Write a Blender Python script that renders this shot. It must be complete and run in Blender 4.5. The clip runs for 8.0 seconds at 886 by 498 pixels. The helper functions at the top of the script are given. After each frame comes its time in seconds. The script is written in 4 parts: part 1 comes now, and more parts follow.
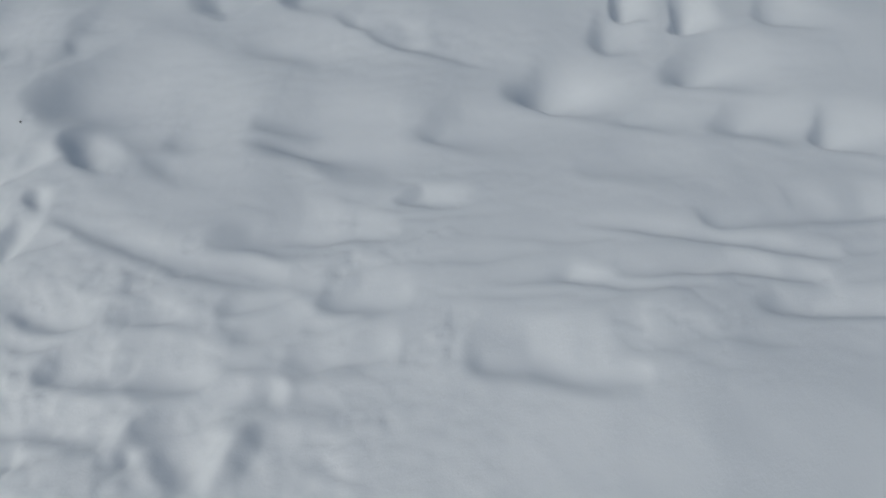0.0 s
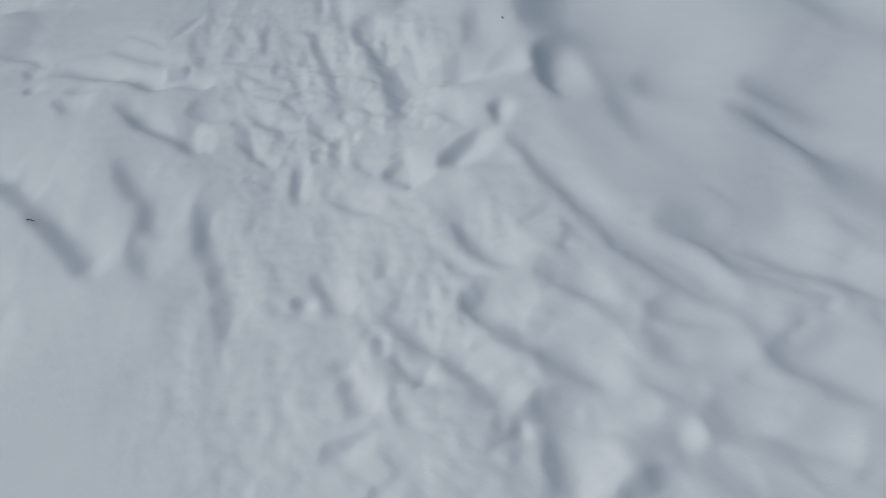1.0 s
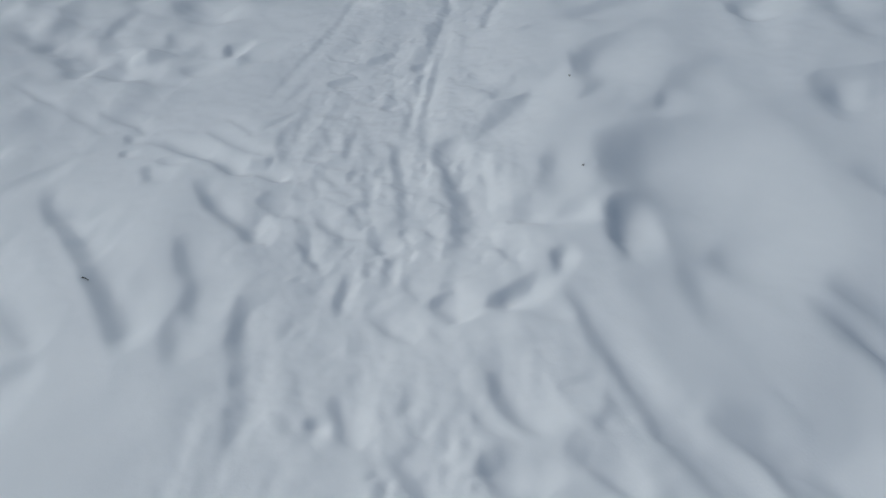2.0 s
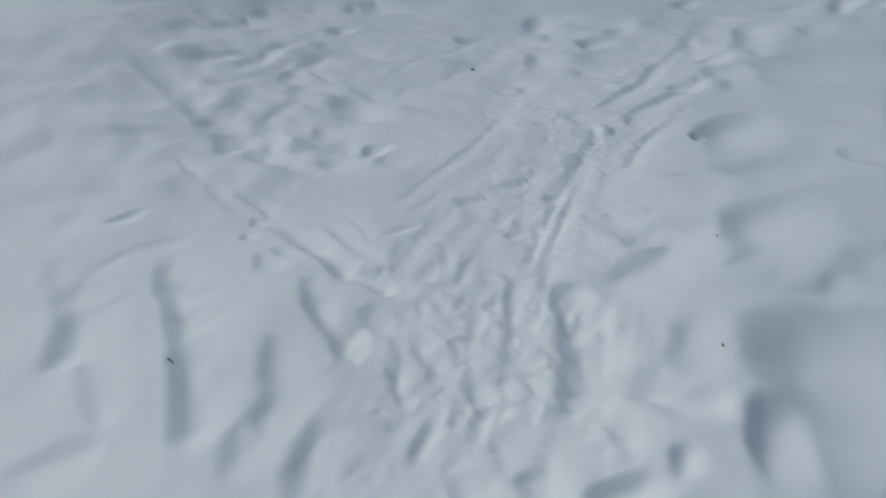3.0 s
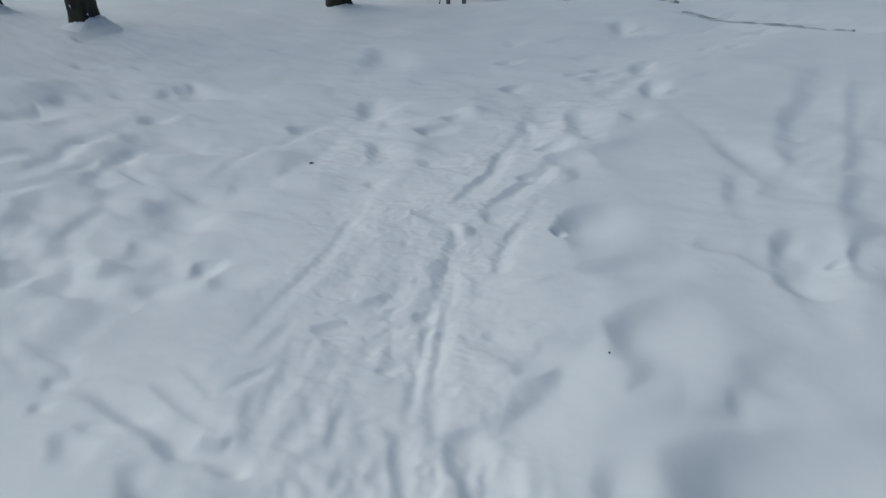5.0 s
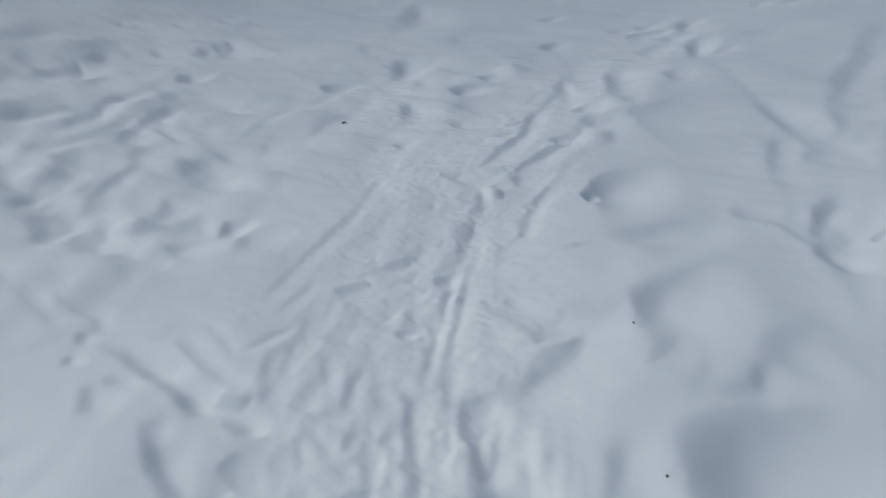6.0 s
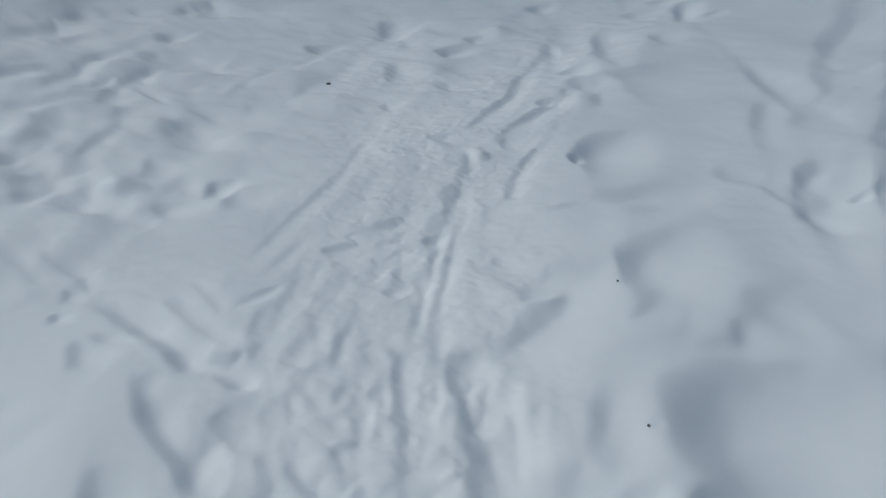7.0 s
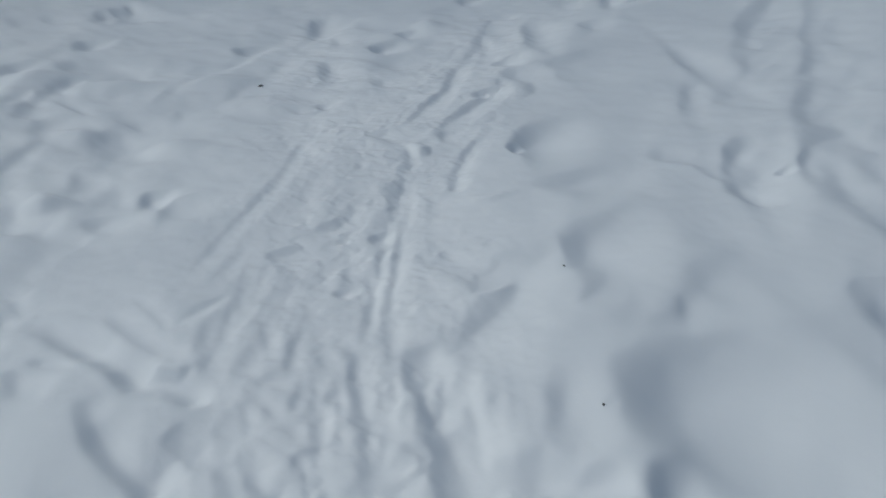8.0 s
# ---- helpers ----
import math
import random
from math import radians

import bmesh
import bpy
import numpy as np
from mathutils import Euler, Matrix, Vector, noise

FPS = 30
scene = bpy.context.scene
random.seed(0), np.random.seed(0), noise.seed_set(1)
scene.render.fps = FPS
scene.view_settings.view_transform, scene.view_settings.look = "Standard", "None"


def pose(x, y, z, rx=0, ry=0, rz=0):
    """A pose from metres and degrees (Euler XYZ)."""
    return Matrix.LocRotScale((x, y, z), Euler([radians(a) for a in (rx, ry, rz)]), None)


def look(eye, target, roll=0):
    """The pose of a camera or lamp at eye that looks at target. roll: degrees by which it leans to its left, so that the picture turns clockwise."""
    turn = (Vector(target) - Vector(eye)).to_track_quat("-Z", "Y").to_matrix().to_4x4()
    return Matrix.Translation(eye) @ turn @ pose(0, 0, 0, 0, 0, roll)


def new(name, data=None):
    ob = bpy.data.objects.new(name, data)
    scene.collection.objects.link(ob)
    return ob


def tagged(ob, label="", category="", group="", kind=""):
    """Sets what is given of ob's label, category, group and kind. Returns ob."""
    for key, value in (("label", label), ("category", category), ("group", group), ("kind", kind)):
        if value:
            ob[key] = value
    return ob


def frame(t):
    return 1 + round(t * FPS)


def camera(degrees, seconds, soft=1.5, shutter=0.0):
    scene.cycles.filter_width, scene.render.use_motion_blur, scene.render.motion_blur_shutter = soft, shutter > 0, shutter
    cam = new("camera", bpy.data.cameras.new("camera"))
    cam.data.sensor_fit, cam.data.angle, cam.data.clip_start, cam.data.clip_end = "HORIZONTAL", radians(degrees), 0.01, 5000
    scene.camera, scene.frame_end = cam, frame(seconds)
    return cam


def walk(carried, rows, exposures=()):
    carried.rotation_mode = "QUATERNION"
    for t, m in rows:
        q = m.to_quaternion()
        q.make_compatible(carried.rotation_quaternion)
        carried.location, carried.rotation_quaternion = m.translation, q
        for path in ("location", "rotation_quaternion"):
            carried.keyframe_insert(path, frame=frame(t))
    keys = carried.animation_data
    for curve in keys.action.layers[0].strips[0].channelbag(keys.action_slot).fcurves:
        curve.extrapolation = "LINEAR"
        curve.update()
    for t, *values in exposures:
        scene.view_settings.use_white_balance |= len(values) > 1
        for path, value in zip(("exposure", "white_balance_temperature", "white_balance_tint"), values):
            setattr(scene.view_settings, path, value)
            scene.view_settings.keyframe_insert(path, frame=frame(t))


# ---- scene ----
cam = camera(68.4, 8.0, soft=1.4, shutter=0.25)
PATH = [
    (0, (0.155, 0.051, 1.2), (0.014, 1.408, -0.263), -4.9),
    (0.2, (0.132, 0.119, 1.202), (-0.008, 1.369, -0.353), -6.1),
    (0.5, (-0.057, 0.186, 1.251), (-0.49, 1.375, -0.297), -10.1),
    (0.7, (-0.113, 0.213, 1.296), (-0.848, 1.258, -0.243), -12.2),
    (1, (-0.183, 0.273, 1.242), (-1.186, 1.045, -0.307), -20.3),
    (1.2, (-0.177, 0.295, 1.231), (-1.246, 1.095, -0.258), -19.7),
    (1.5, (-0.172, 0.32, 1.258), (-1.334, 1.268, -0.066), -15.6),
    (1.7, (-0.185, 0.357, 1.239), (-1.398, 1.261, -0.069), -14.7),
    (2.8, (-0.379, 0.488, 1.221), (-1.87, 1.215, 0.105), -8.1),
    (3, (-0.407, 0.526, 1.212), (-1.992, 1.222, 0.21), -7.3),
    (3.2, (-0.422, 0.58, 1.218), (-2.057, 1.244, 0.276), -4.9),
    (3.5, (-0.487, 0.671, 1.213), (-2.147, 1.441, 0.408), -5.8),
    (3.6, (-0.508, 0.692, 1.210), (-2.134, 1.545, 0.420), -6.5),
    (3.7, (-0.528, 0.706, 1.207), (-2.097, 1.659, 0.416), -6.0),
    (3.8, (-0.555, 0.714, 1.205), (-2.028, 1.82, 0.426), -4.5),
    (4, (-0.65, 0.695, 1.206), (-2.003, 1.911, 0.375), -3.5),
    (4.5, (-0.783, 0.704, 1.224), (-2.004, 1.982, 0.288), -3.1),
    (4.7, (-0.806, 0.673, 1.252), (-2.113, 1.9, 0.365), -4.1),
    (5.8, (-0.799, 0.722, 1.227), (-2.221, 1.791, 0.314), -4.8),
    (6, (-0.791, 0.743, 1.24), (-2.209, 1.772, 0.276), -5.3),
    (6.5, (-0.782, 0.723, 1.231), (-2.165, 1.771, 0.237), -4.8),
    (7, (-0.78, 0.714, 1.223), (-2.131, 1.747, 0.17), -4.4),
    (7.5, (-0.787, 0.692, 1.219), (-2.121, 1.741, 0.161), -3.9),
    (8, (-0.785, 0.712, 1.223), (-2.018, 1.86, 0.146), -5.4),
]
walk(cam, [(t, look(eye, target, roll)) for t, eye, target, roll in PATH], exposures=((0, -0.56, 6150, 2), (1.5, -0.50, 5960, 2), (3.0, -0.48, 5880, 0), (4.2, -0.40, 5880, 0), (6.5, -0.43, 5880, 0), (8, -0.49, 5880, 0)))

# ---- light: an overcast winter sky with a weak, wide sun behind the cloud ----
SUN_AZ, SUN_EL = 112.0, 50.0  # degrees to the left of +y, and above the horizon
world = bpy.data.worlds.new("overcast_sky")
scene.world = world
world.use_nodes = True
wn = world.node_tree
sky = wn.nodes.new("ShaderNodeTexSky")
sky.sky_type = "NISHITA"
sky.sun_disc = False
sky.sun_elevation = radians(SUN_EL)
sky.sun_rotation = radians(-SUN_AZ)
sky.dust_density = 4.0
sky.air_density = 1.0
wn.links.new(sky.outputs[0], wn.nodes["Background"].inputs[0])
wn.nodes["Background"].inputs[1].default_value = 0.082
sun_data = bpy.data.lights.new("sun", "SUN")
sun_data.energy, sun_data.angle, sun_data.color = 1.12, radians(76), (1.0, 0.985, 0.965)
sun = new("sun", sun_data)
az, el = radians(SUN_AZ), radians(SUN_EL)
sun.matrix_world = look((-30 * math.sin(az) * math.cos(el), 30 * math.cos(az) * math.cos(el), 30 * math.sin(el)), (0, 0, 0))


# ---- materials ----
def material(name, rough=0.6, metal=0.0):
    m = bpy.data.materials.new(name)
    m.use_nodes = True
    b = m.node_tree.nodes["Principled BSDF"]
    b.inputs["Roughness"].default_value, b.inputs["Metallic"].default_value = rough, metal
    return m, m.node_tree, b


def coords(nt, scale=(1, 1, 1)):
    c, mp = nt.nodes.new("ShaderNodeTexCoord"), nt.nodes.new("ShaderNodeMapping")
    mp.inputs["Scale"].default_value = scale
    nt.links.new(c.outputs["Object"], mp.inputs[0])
    return mp.outputs[0]


def noise_node(nt, vec, scale, detail=4, rough=0.55):
    n = nt.nodes.new("ShaderNodeTexNoise")
    n.inputs["Scale"].default_value, n.inputs["Detail"].default_value, n.inputs["Roughness"].default_value = scale, detail, rough
    nt.links.new(vec, n.inputs["Vector"])
    return n.outputs["Fac"]


def ramp(nt, fac, stops):
    r = nt.nodes.new("ShaderNodeValToRGB")
    r.color_ramp.elements[0].position, r.color_ramp.elements[0].color = stops[0][0], (*stops[0][1], 1)
    r.color_ramp.elements[1].position, r.color_ramp.elements[1].color = stops[-1][0], (*stops[-1][1], 1)
    for p, c in stops[1:-1]:
        r.color_ramp.elements.new(p).color = (*c, 1)
    nt.links.new(fac, r.inputs[0])
    return r.outputs[0]


def bump(nt, b, fac, strength, distance, before=None):
    n = nt.nodes.new("ShaderNodeBump")
    n.inputs["Strength"].default_value, n.inputs["Distance"].default_value = strength, distance
    nt.links.new(fac, n.inputs["Height"])
    if before:
        nt.links.new(before, n.inputs["Normal"])
    nt.links.new(n.outputs[0], b.inputs["Normal"])
    return n.outputs[0]


def mottled(name, a, b_col, scale, rough, metal=0.0, fine=0.3, size=0.002, stretch=(1, 1, 1)):
    """Two-tone surface: broad mottling and a fine relief."""
    m, nt, b = material(name, rough, metal)
    vec = coords(nt, stretch)
    nt.links.new(ramp(nt, noise_node(nt, vec, scale, 6), [(0.35, a), (0.65, b_col)]), b.inputs["Base Color"])
    bump(nt, b, noise_node(nt, vec, scale * 6, 4), fine, size)
    return m


def snow_material():
    m, nt, b = material("snow", 0.6)
    vec = coords(nt)
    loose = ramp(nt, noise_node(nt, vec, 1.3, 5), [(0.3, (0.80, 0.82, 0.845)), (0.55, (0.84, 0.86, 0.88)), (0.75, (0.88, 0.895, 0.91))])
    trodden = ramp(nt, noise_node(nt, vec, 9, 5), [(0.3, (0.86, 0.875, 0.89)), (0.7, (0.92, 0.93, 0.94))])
    # colour alone sets the trail lighter than the snow beside it
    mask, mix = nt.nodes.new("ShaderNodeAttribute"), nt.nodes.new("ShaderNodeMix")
    mask.attribute_name, mix.data_type = "trail_tone", "RGBA"
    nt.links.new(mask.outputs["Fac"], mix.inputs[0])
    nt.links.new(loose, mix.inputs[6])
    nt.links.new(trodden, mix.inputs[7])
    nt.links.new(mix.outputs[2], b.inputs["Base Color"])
    b.inputs["Specular IOR Level"].default_value = 0.6
    first = bump(nt, b, noise_node(nt, vec, 30, 6, 0.65), 0.14, 0.006)
    bump(nt, b, noise_node(nt, vec, 240, 3, 0.6), 0.2, 0.002, first)
    return m


def bark_material():
    m, nt, b = material("bark", 0.9)
    vec = coords(nt, (1, 1, 0.22))
    col = ramp(nt, noise_node(nt, vec, 26, 6), [(0.3, (0.012, 0.011, 0.010)), (0.52, (0.036, 0.033, 0.027)), (0.75, (0.075, 0.070, 0.058))])
    moss = ramp(nt, noise_node(nt, coords(nt), 3.0, 4), [(0.45, (0, 0, 0)), (0.7, (1, 1, 1))])
    mix = nt.nodes.new("ShaderNodeMix")
    mix.data_type = "RGBA"
    nt.links.new(moss, mix.inputs[0])
    nt.links.new(col, mix.inputs[6])
    mix.inputs[7].default_value = (0.036, 0.042, 0.022, 1)
    nt.links.new(mix.outputs[2], b.inputs["Base Color"])
    bump(nt, b, noise_node(nt, vec, 60, 5), 0.8, 0.012)
    return m


SNOW = snow_material()
BARK = bark_material()
RED = mottled("red_paint", (0.24, 0.020, 0.018), (0.33, 0.032, 0.026), 2.5, 0.38, fine=0.05)
BLACK_PLASTIC = mottled("black_plastic", (0.018, 0.018, 0.02), (0.035, 0.035, 0.038), 14, 0.6)
RUBBER = mottled("rubber", (0.014, 0.014, 0.015), (0.03, 0.029, 0.028), 20, 0.85)
STEEL = mottled("grey_steel", (0.10, 0.115, 0.12), (0.17, 0.18, 0.18), 18, 0.55, 0.3)
RIM = mottled("wheel_metal", (0.05, 0.05, 0.05), (0.11, 0.11, 0.115), 16, 0.45, 0.6)
LAMP_GLASS = mottled("lamp_glass", (0.42, 0.43, 0.42), (0.55, 0.56, 0.55), 30, 0.12)
CAR_GLASS = mottled("dark_glass", (0.012, 0.014, 0.016), (0.022, 0.024, 0.026), 5, 0.08, fine=0.02)
PLATE = mottled("white_plate", (0.5, 0.5, 0.48), (0.62, 0.62, 0.6), 12, 0.4)
DIRT = mottled("dark_dirt", (0.11, 0.105, 0.10), (0.26, 0.25, 0.24), 60, 0.9)
RUT_GREY = mottled("rut_grey", (0.27, 0.285, 0.31), (0.58, 0.60, 0.63), 5, 0.6, fine=0.4, size=0.01)
TWIG = mottled("twig_wood", (0.05, 0.04, 0.03), (0.12, 0.10, 0.08), 40, 0.85)


# ---- the snow: relief worked out on a grid ----
def lattice(ix, iy, seed):
    h = (ix * 374761393 + iy * 668265263 + seed * 974634777) & 0xFFFFFFFF
    h = ((h ^ (h >> 13)) * 1274126177) & 0xFFFFFFFF
    return ((h ^ (h >> 16)) & 0xFFFF) / 65535.0 * 2 * np.pi


def gradient_noise(x, y, seed):
    x0, y0 = np.floor(x).astype(np.int64), np.floor(y).astype(np.int64)
    fx, fy = x - x0, y - y0
    u, v = fx**3 * (fx * (fx * 6 - 15) + 10), fy**3 * (fy * (fy * 6 - 15) + 10)
    c = {}
    for a in (0, 1):
        for b in (0, 1):
            t = lattice(x0 + a, y0 + b, seed)
            c[a, b] = np.cos(t) * (fx - a) + np.sin(t) * (fy - b)
    low, high = c[0, 0] + u * (c[1, 0] - c[0, 0]), c[0, 1] + u * (c[1, 1] - c[0, 1])
    return (low + v * (high - low)) * 1.5


def fbm(x, y, size, octaves, seed):
    total, amp = 0, 1.0
    for n in range(octaves):
        total = total + amp * gradient_noise(x / size, y / size, seed + n)
        size, amp = size / 2.03, amp * 0.5
    return total


def smooth(a, b, x):
    t = np.clip((x - a) / (b - a), 0, 1)
    return t * t * (3 - 2 * t)


def steps(step, fine, fine_growth):
    """Ever longer steps outward: slowly growing as far as fine, then quickly out to the horizon."""
    out, d, x = [], step, 0.0
    while x < 170:
        d *= fine_growth if x < fine else 1.14
        x += d
        out.append(x)
    return np.array(out)


mid_x, mid_y = np.arange(-3.3, 1.3, 0.009), np.arange(0.1, 3.2, 0.009)
X, Y = np.meshgrid(
    np.concatenate([mid_x[0] - steps(0.009, 12, 1.012)[::-1], mid_x, mid_x[-1] + steps(0.009, 2, 1.05)]),
    np.concatenate([mid_y[0] - steps(0.009, 3, 1.04)[::-1], mid_y, mid_y[-1] + steps(0.009, 11, 1.013)]),
)
WX = X + 0.007 * fbm(X, Y, 0.16, 2, 11) + 0.03 * fbm(X, Y, 0.6, 1, 12)
WY = Y + 0.007 * fbm(X, Y, 0.16, 2, 21) + 0.03 * fbm(X, Y, 0.6, 1, 22)
CUT = np.zeros_like(X)
HEAP = np.zeros_like(X)


def near(points, margin):
    p = np.array(points)
    lo, hi = p.min(0) - margin, p.max(0) + margin
    rows = np.where((Y[:, 0] > lo[1]) & (Y[:, 0] < hi[1]))[0]
    cols = np.where((X[0] > lo[0]) & (X[0] < hi[0]))[0]
    return (slice(rows[0], rows[-1] + 1), slice(cols[0], cols[-1] + 1)) if len(rows) and len(cols) else None


def line_distance(points, x, y):
    """The distance from a polyline, how far along it the foot lies (0 to 1), and the way from the foot."""
    best, along, n = np.full(x.shape, 1e9), np.zeros(x.shape), len(points) - 1
    out_x, out_y = np.zeros(x.shape), np.zeros(x.shape)
    for k in range(n):
        (ax, ay), (bx, by) = points[k], points[k + 1]
        t = np.clip(((x - ax) * (bx - ax) + (y - ay) * (by - ay)) / ((bx - ax) ** 2 + (by - ay) ** 2 + 1e-9), 0, 1)
        dx, dy = x - ax - t * (bx - ax), y - ay - t * (by - ay)
        d = np.hypot(dx, dy)
        nearer = d < best
        along, out_x, out_y = np.where(nearer, (k + t) / n, along), np.where(nearer, dx, out_x), np.where(nearer, dy, out_y)
        best = np.minimum(best, d)
    return best, along, out_x, out_y


SUNWARD = (-0.93, -0.37)  # toward the sun: every mark is cut steepest here to shade dark, with a long slope opposite


def press(box, q, depth, rim):
    """Presses a hollow whose wall runs out at q = 2 into the snow, with a low rim pushed up round it."""
    CUT[box] = np.cbrt(CUT[box] ** 3 + (depth * (1 - smooth(0.05, 1.9, q))) ** 3)
    HEAP[box] = np.maximum(HEAP[box], rim * depth * np.exp(-(((q - 2.0) / 0.55) ** 2)))


def groove(points, half, depth):
    (ax, ay), (bx, by), (cx, cy), (ex, ey) = points[0], points[1], points[-2], points[-1]
    points = [(ax + 0.5 * (ax - bx), ay + 0.5 * (ay - by)), *points, (ex + 0.5 * (ex - cx), ey + 0.5 * (ey - cy))]
    box = near(points, half * 5 + 0.08)
    if box is None:
        return
    d, along, ox, oy = line_distance(points, WX[box] + 0.6 * half * SUNWARD[0], WY[box] + 0.6 * half * SUNWARD[1])
    fade = np.sin(np.pi * np.clip(along, 0.01, 0.99)) ** 0.7 * (0.9 + 0.4 * fbm(X[box], Y[box], 0.2, 2, 91))
    lean = 0.72 + 0.28 * np.tanh((ox * SUNWARD[0] + oy * SUNWARD[1]) / (0.7 * half))
    press(box, d / half * lean / (0.6 + 0.4 * fade), depth * GROOVE_DEPTH * np.maximum(fade, 0), 0.03)


def dent(x, y, long_half, short_half, angle, depth):
    box = near([(x, y)], 4.0 * max(long_half, short_half) + 0.05)
    if box is None:
        return
    c, s = math.cos(radians(angle)), math.sin(radians(angle))
    dx, dy = WX[box] - x, WY[box] - y
    size = math.sqrt(long_half * short_half)
    dx, dy = dx + 0.6 * size * SUNWARD[0], dy + 0.6 * size * SUNWARD[1]
    q = np.hypot((dx * c + dy * s) / long_half, (-dx * s + dy * c) / short_half) * 1.25
    q = q * (0.73 + 0.27 * np.tanh((dx * SUNWARD[0] + dy * SUNWARD[1]) / (0.7 * size)))
    press(box, q, depth * DENT_DEPTH, 0.03)


def ridge(points, half, height):
    box = near(points, half * 3 + 0.08)
    if box is None:
        return
    d, along = line_distance(points, WX[box], WY[box])[:2]
    fade = np.sin(np.pi * np.clip(along, 0.05, 0.95)) ** 0.6
    HEAP[box] = np.maximum(HEAP[box], height * fade * (1 - smooth(0, 1.7, d / half)))


def heap(x, y, long_half, short_half, angle, height):
    box = near([(x, y)], 2.0 * max(long_half, short_half) + 0.05)
    if box is None:
        return
    c, s = math.cos(radians(angle)), math.sin(radians(angle))
    dx, dy = WX[box] - x, WY[box] - y
    q = np.hypot((dx * c + dy * s) / long_half, (-dx * s + dy * c) / short_half)
    HEAP[box] = np.maximum(HEAP[box], height * (1 - smooth(0.1, 1.7, q)))


GROOVE_DEPTH = 0.95
DENT_DEPTH = 0.95
# hollows and boot prints in the deep snow beside the trail
dent(-1.27, 1.86, 0.173, 0.139, -10, 0.085)
dent(-1.37, 1.76, 0.0152, 0.0111, -77, 0.012)
dent(-1.84, 2.30, 0.121, 0.0921, -66, 0.045)
dent(-1.79, 2.18, 0.0229, 0.0197, -80, 0.012)
groove([(-1.74, 2.32), (-1.69, 2.21), (-1.66, 2.08)], 0.045, 0.018)
groove([(-2.16, 1.97), (-2.03, 1.99), (-1.95, 2.08), (-1.88, 2.02), (-1.84, 1.88), (-1.82, 1.74), (-1.83, 1.65)], 0.055, 0.028)
dent(-1.90, 2.01, 0.0894, 0.0522, -51, 0.03)
dent(-2.03, 2.01, 0.111, 0.0587, 45, 0.03)
groove([(-1.89, 1.57), (-1.81, 1.53), (-1.74, 1.50), (-1.69, 1.47)], 0.035, 0.04)
dent(-1.61, 1.41, 0.105, 0.0517, -42, 0.045)
dent(-1.48, 1.69, 0.0878, 0.0439, -54, 0.02)
dent(-1.39, 2.13, 0.0989, 0.0558, 54, 0.012)
dent(-1.43, 2.39, 0.122, 0.0878, 71, 0.02)
dent(-1.62, 2.22, 0.0911, 0.0263, -58, 0.012)
dent(-1.31, 2.49, 0.0971, 0.067, 74, 0.016)
dent(-2.48, 4.31, 0.293, 0.0731, -36, 0.04)
dent(-2.22, 3.81, 0.227, 0.0563, -62, 0.02)
dent(-2.58, 2.97, 0.141, 0.0864, -51, 0.055)
dent(-2.56, 2.86, 0.0369, 0.0255, -51, 0.045)
dent(-2.15, 2.67, 0.125, 0.0667, 45, 0.03)
dent(-2.95, 3.87, 0.144, 0.138, 73, 0.03)
dent(-3.71, 4.43, 0.216, 0.0765, -51, 0.05)
dent(-3.42, 4.68, 0.0882, 0.066, -54, 0.03)
groove([(-1.75, 3.36), (-1.67, 3.16), (-1.57, 3.04), (-1.47, 2.98)], 0.055, 0.045)
dent(-1.62, 3.16, 0.208, 0.0569, -67, 0.03)
dent(-1.52, 3.27, 0.0325, 0.0219, 86, 0.04)
dent(-1.50, 3.38, 0.141, 0.0411, -71, 0.03)
groove([(-3.37, 5.15), (-2.87, 4.70)], 0.05, 0.008)
groove([(-1.98, 3.11), (-1.85, 3.15), (-1.69, 3.10)], 0.04, 0.02)
groove([(-2.85, 6.46), (-2.52, 5.37), (-2.14, 4.33), (-2.02, 3.85)], 0.09, 0.034)
groove([(-2.50, 6.33), (-2.13, 5.26), (-1.84, 4.46), (-1.59, 3.75), (-1.42, 3.42), (-1.25, 3.15), (-1.12, 3.06), (-0.99, 3.03)], 0.09, 0.038)
groove([(-1.04, 2.66), (-0.95, 2.57), (-0.87, 2.52)], 0.08, 0.05)
dent(-1.40, 2.16, 0.0804, 0.034, -65, 0.015)
groove([(-1.52, 1.42), (-1.42, 1.48), (-1.33, 1.51), (-1.25, 1.55)], 0.04, 0.045)
dent(-1.15, 1.61, 0.0803, 0.0506, -61, 0.06)
dent(-1.10, 1.54, 0.0236, 0.0155, 74, 0.035)
groove([(-1.13, 1.65), (-1.08, 1.71)], 0.03, 0.025)
dent(-1.16, 1.36, 0.0334, 0.017, -47, 0.025)
dent(-1.18, 1.17, 0.0509, 0.0267, 61, 0.04)
groove([(-1.32, 1.07), (-1.26, 1.07), (-1.23, 1.05)], 0.025, 0.025)
# ruts and scrapes of the trodden trail
groove([(-4.14, 4.56), (-3.81, 4.00), (-3.70, 3.79), (-3.56, 3.53), (-3.37, 3.25), (-3.27, 3.02), (-3.16, 2.85)], 0.03, 0.025)
groove([(-3.16, 3.64), (-3.11, 3.43), (-3.07, 3.20), (-3.02, 2.99), (-2.96, 2.82)], 0.03, 0.022)
groove([(-2.73, 2.80), (-2.67, 2.63), (-2.62, 2.52), (-2.52, 2.41)], 0.025, 0.022)
groove([(-2.92, 2.67), (-2.91, 2.54), (-2.81, 2.39), (-2.66, 2.23), (-2.50, 2.08)], 0.022, 0.022)
groove([(-2.49, 2.00), (-2.29, 1.82), (-2.12, 1.67), (-1.99, 1.58)], 0.018, 0.016)
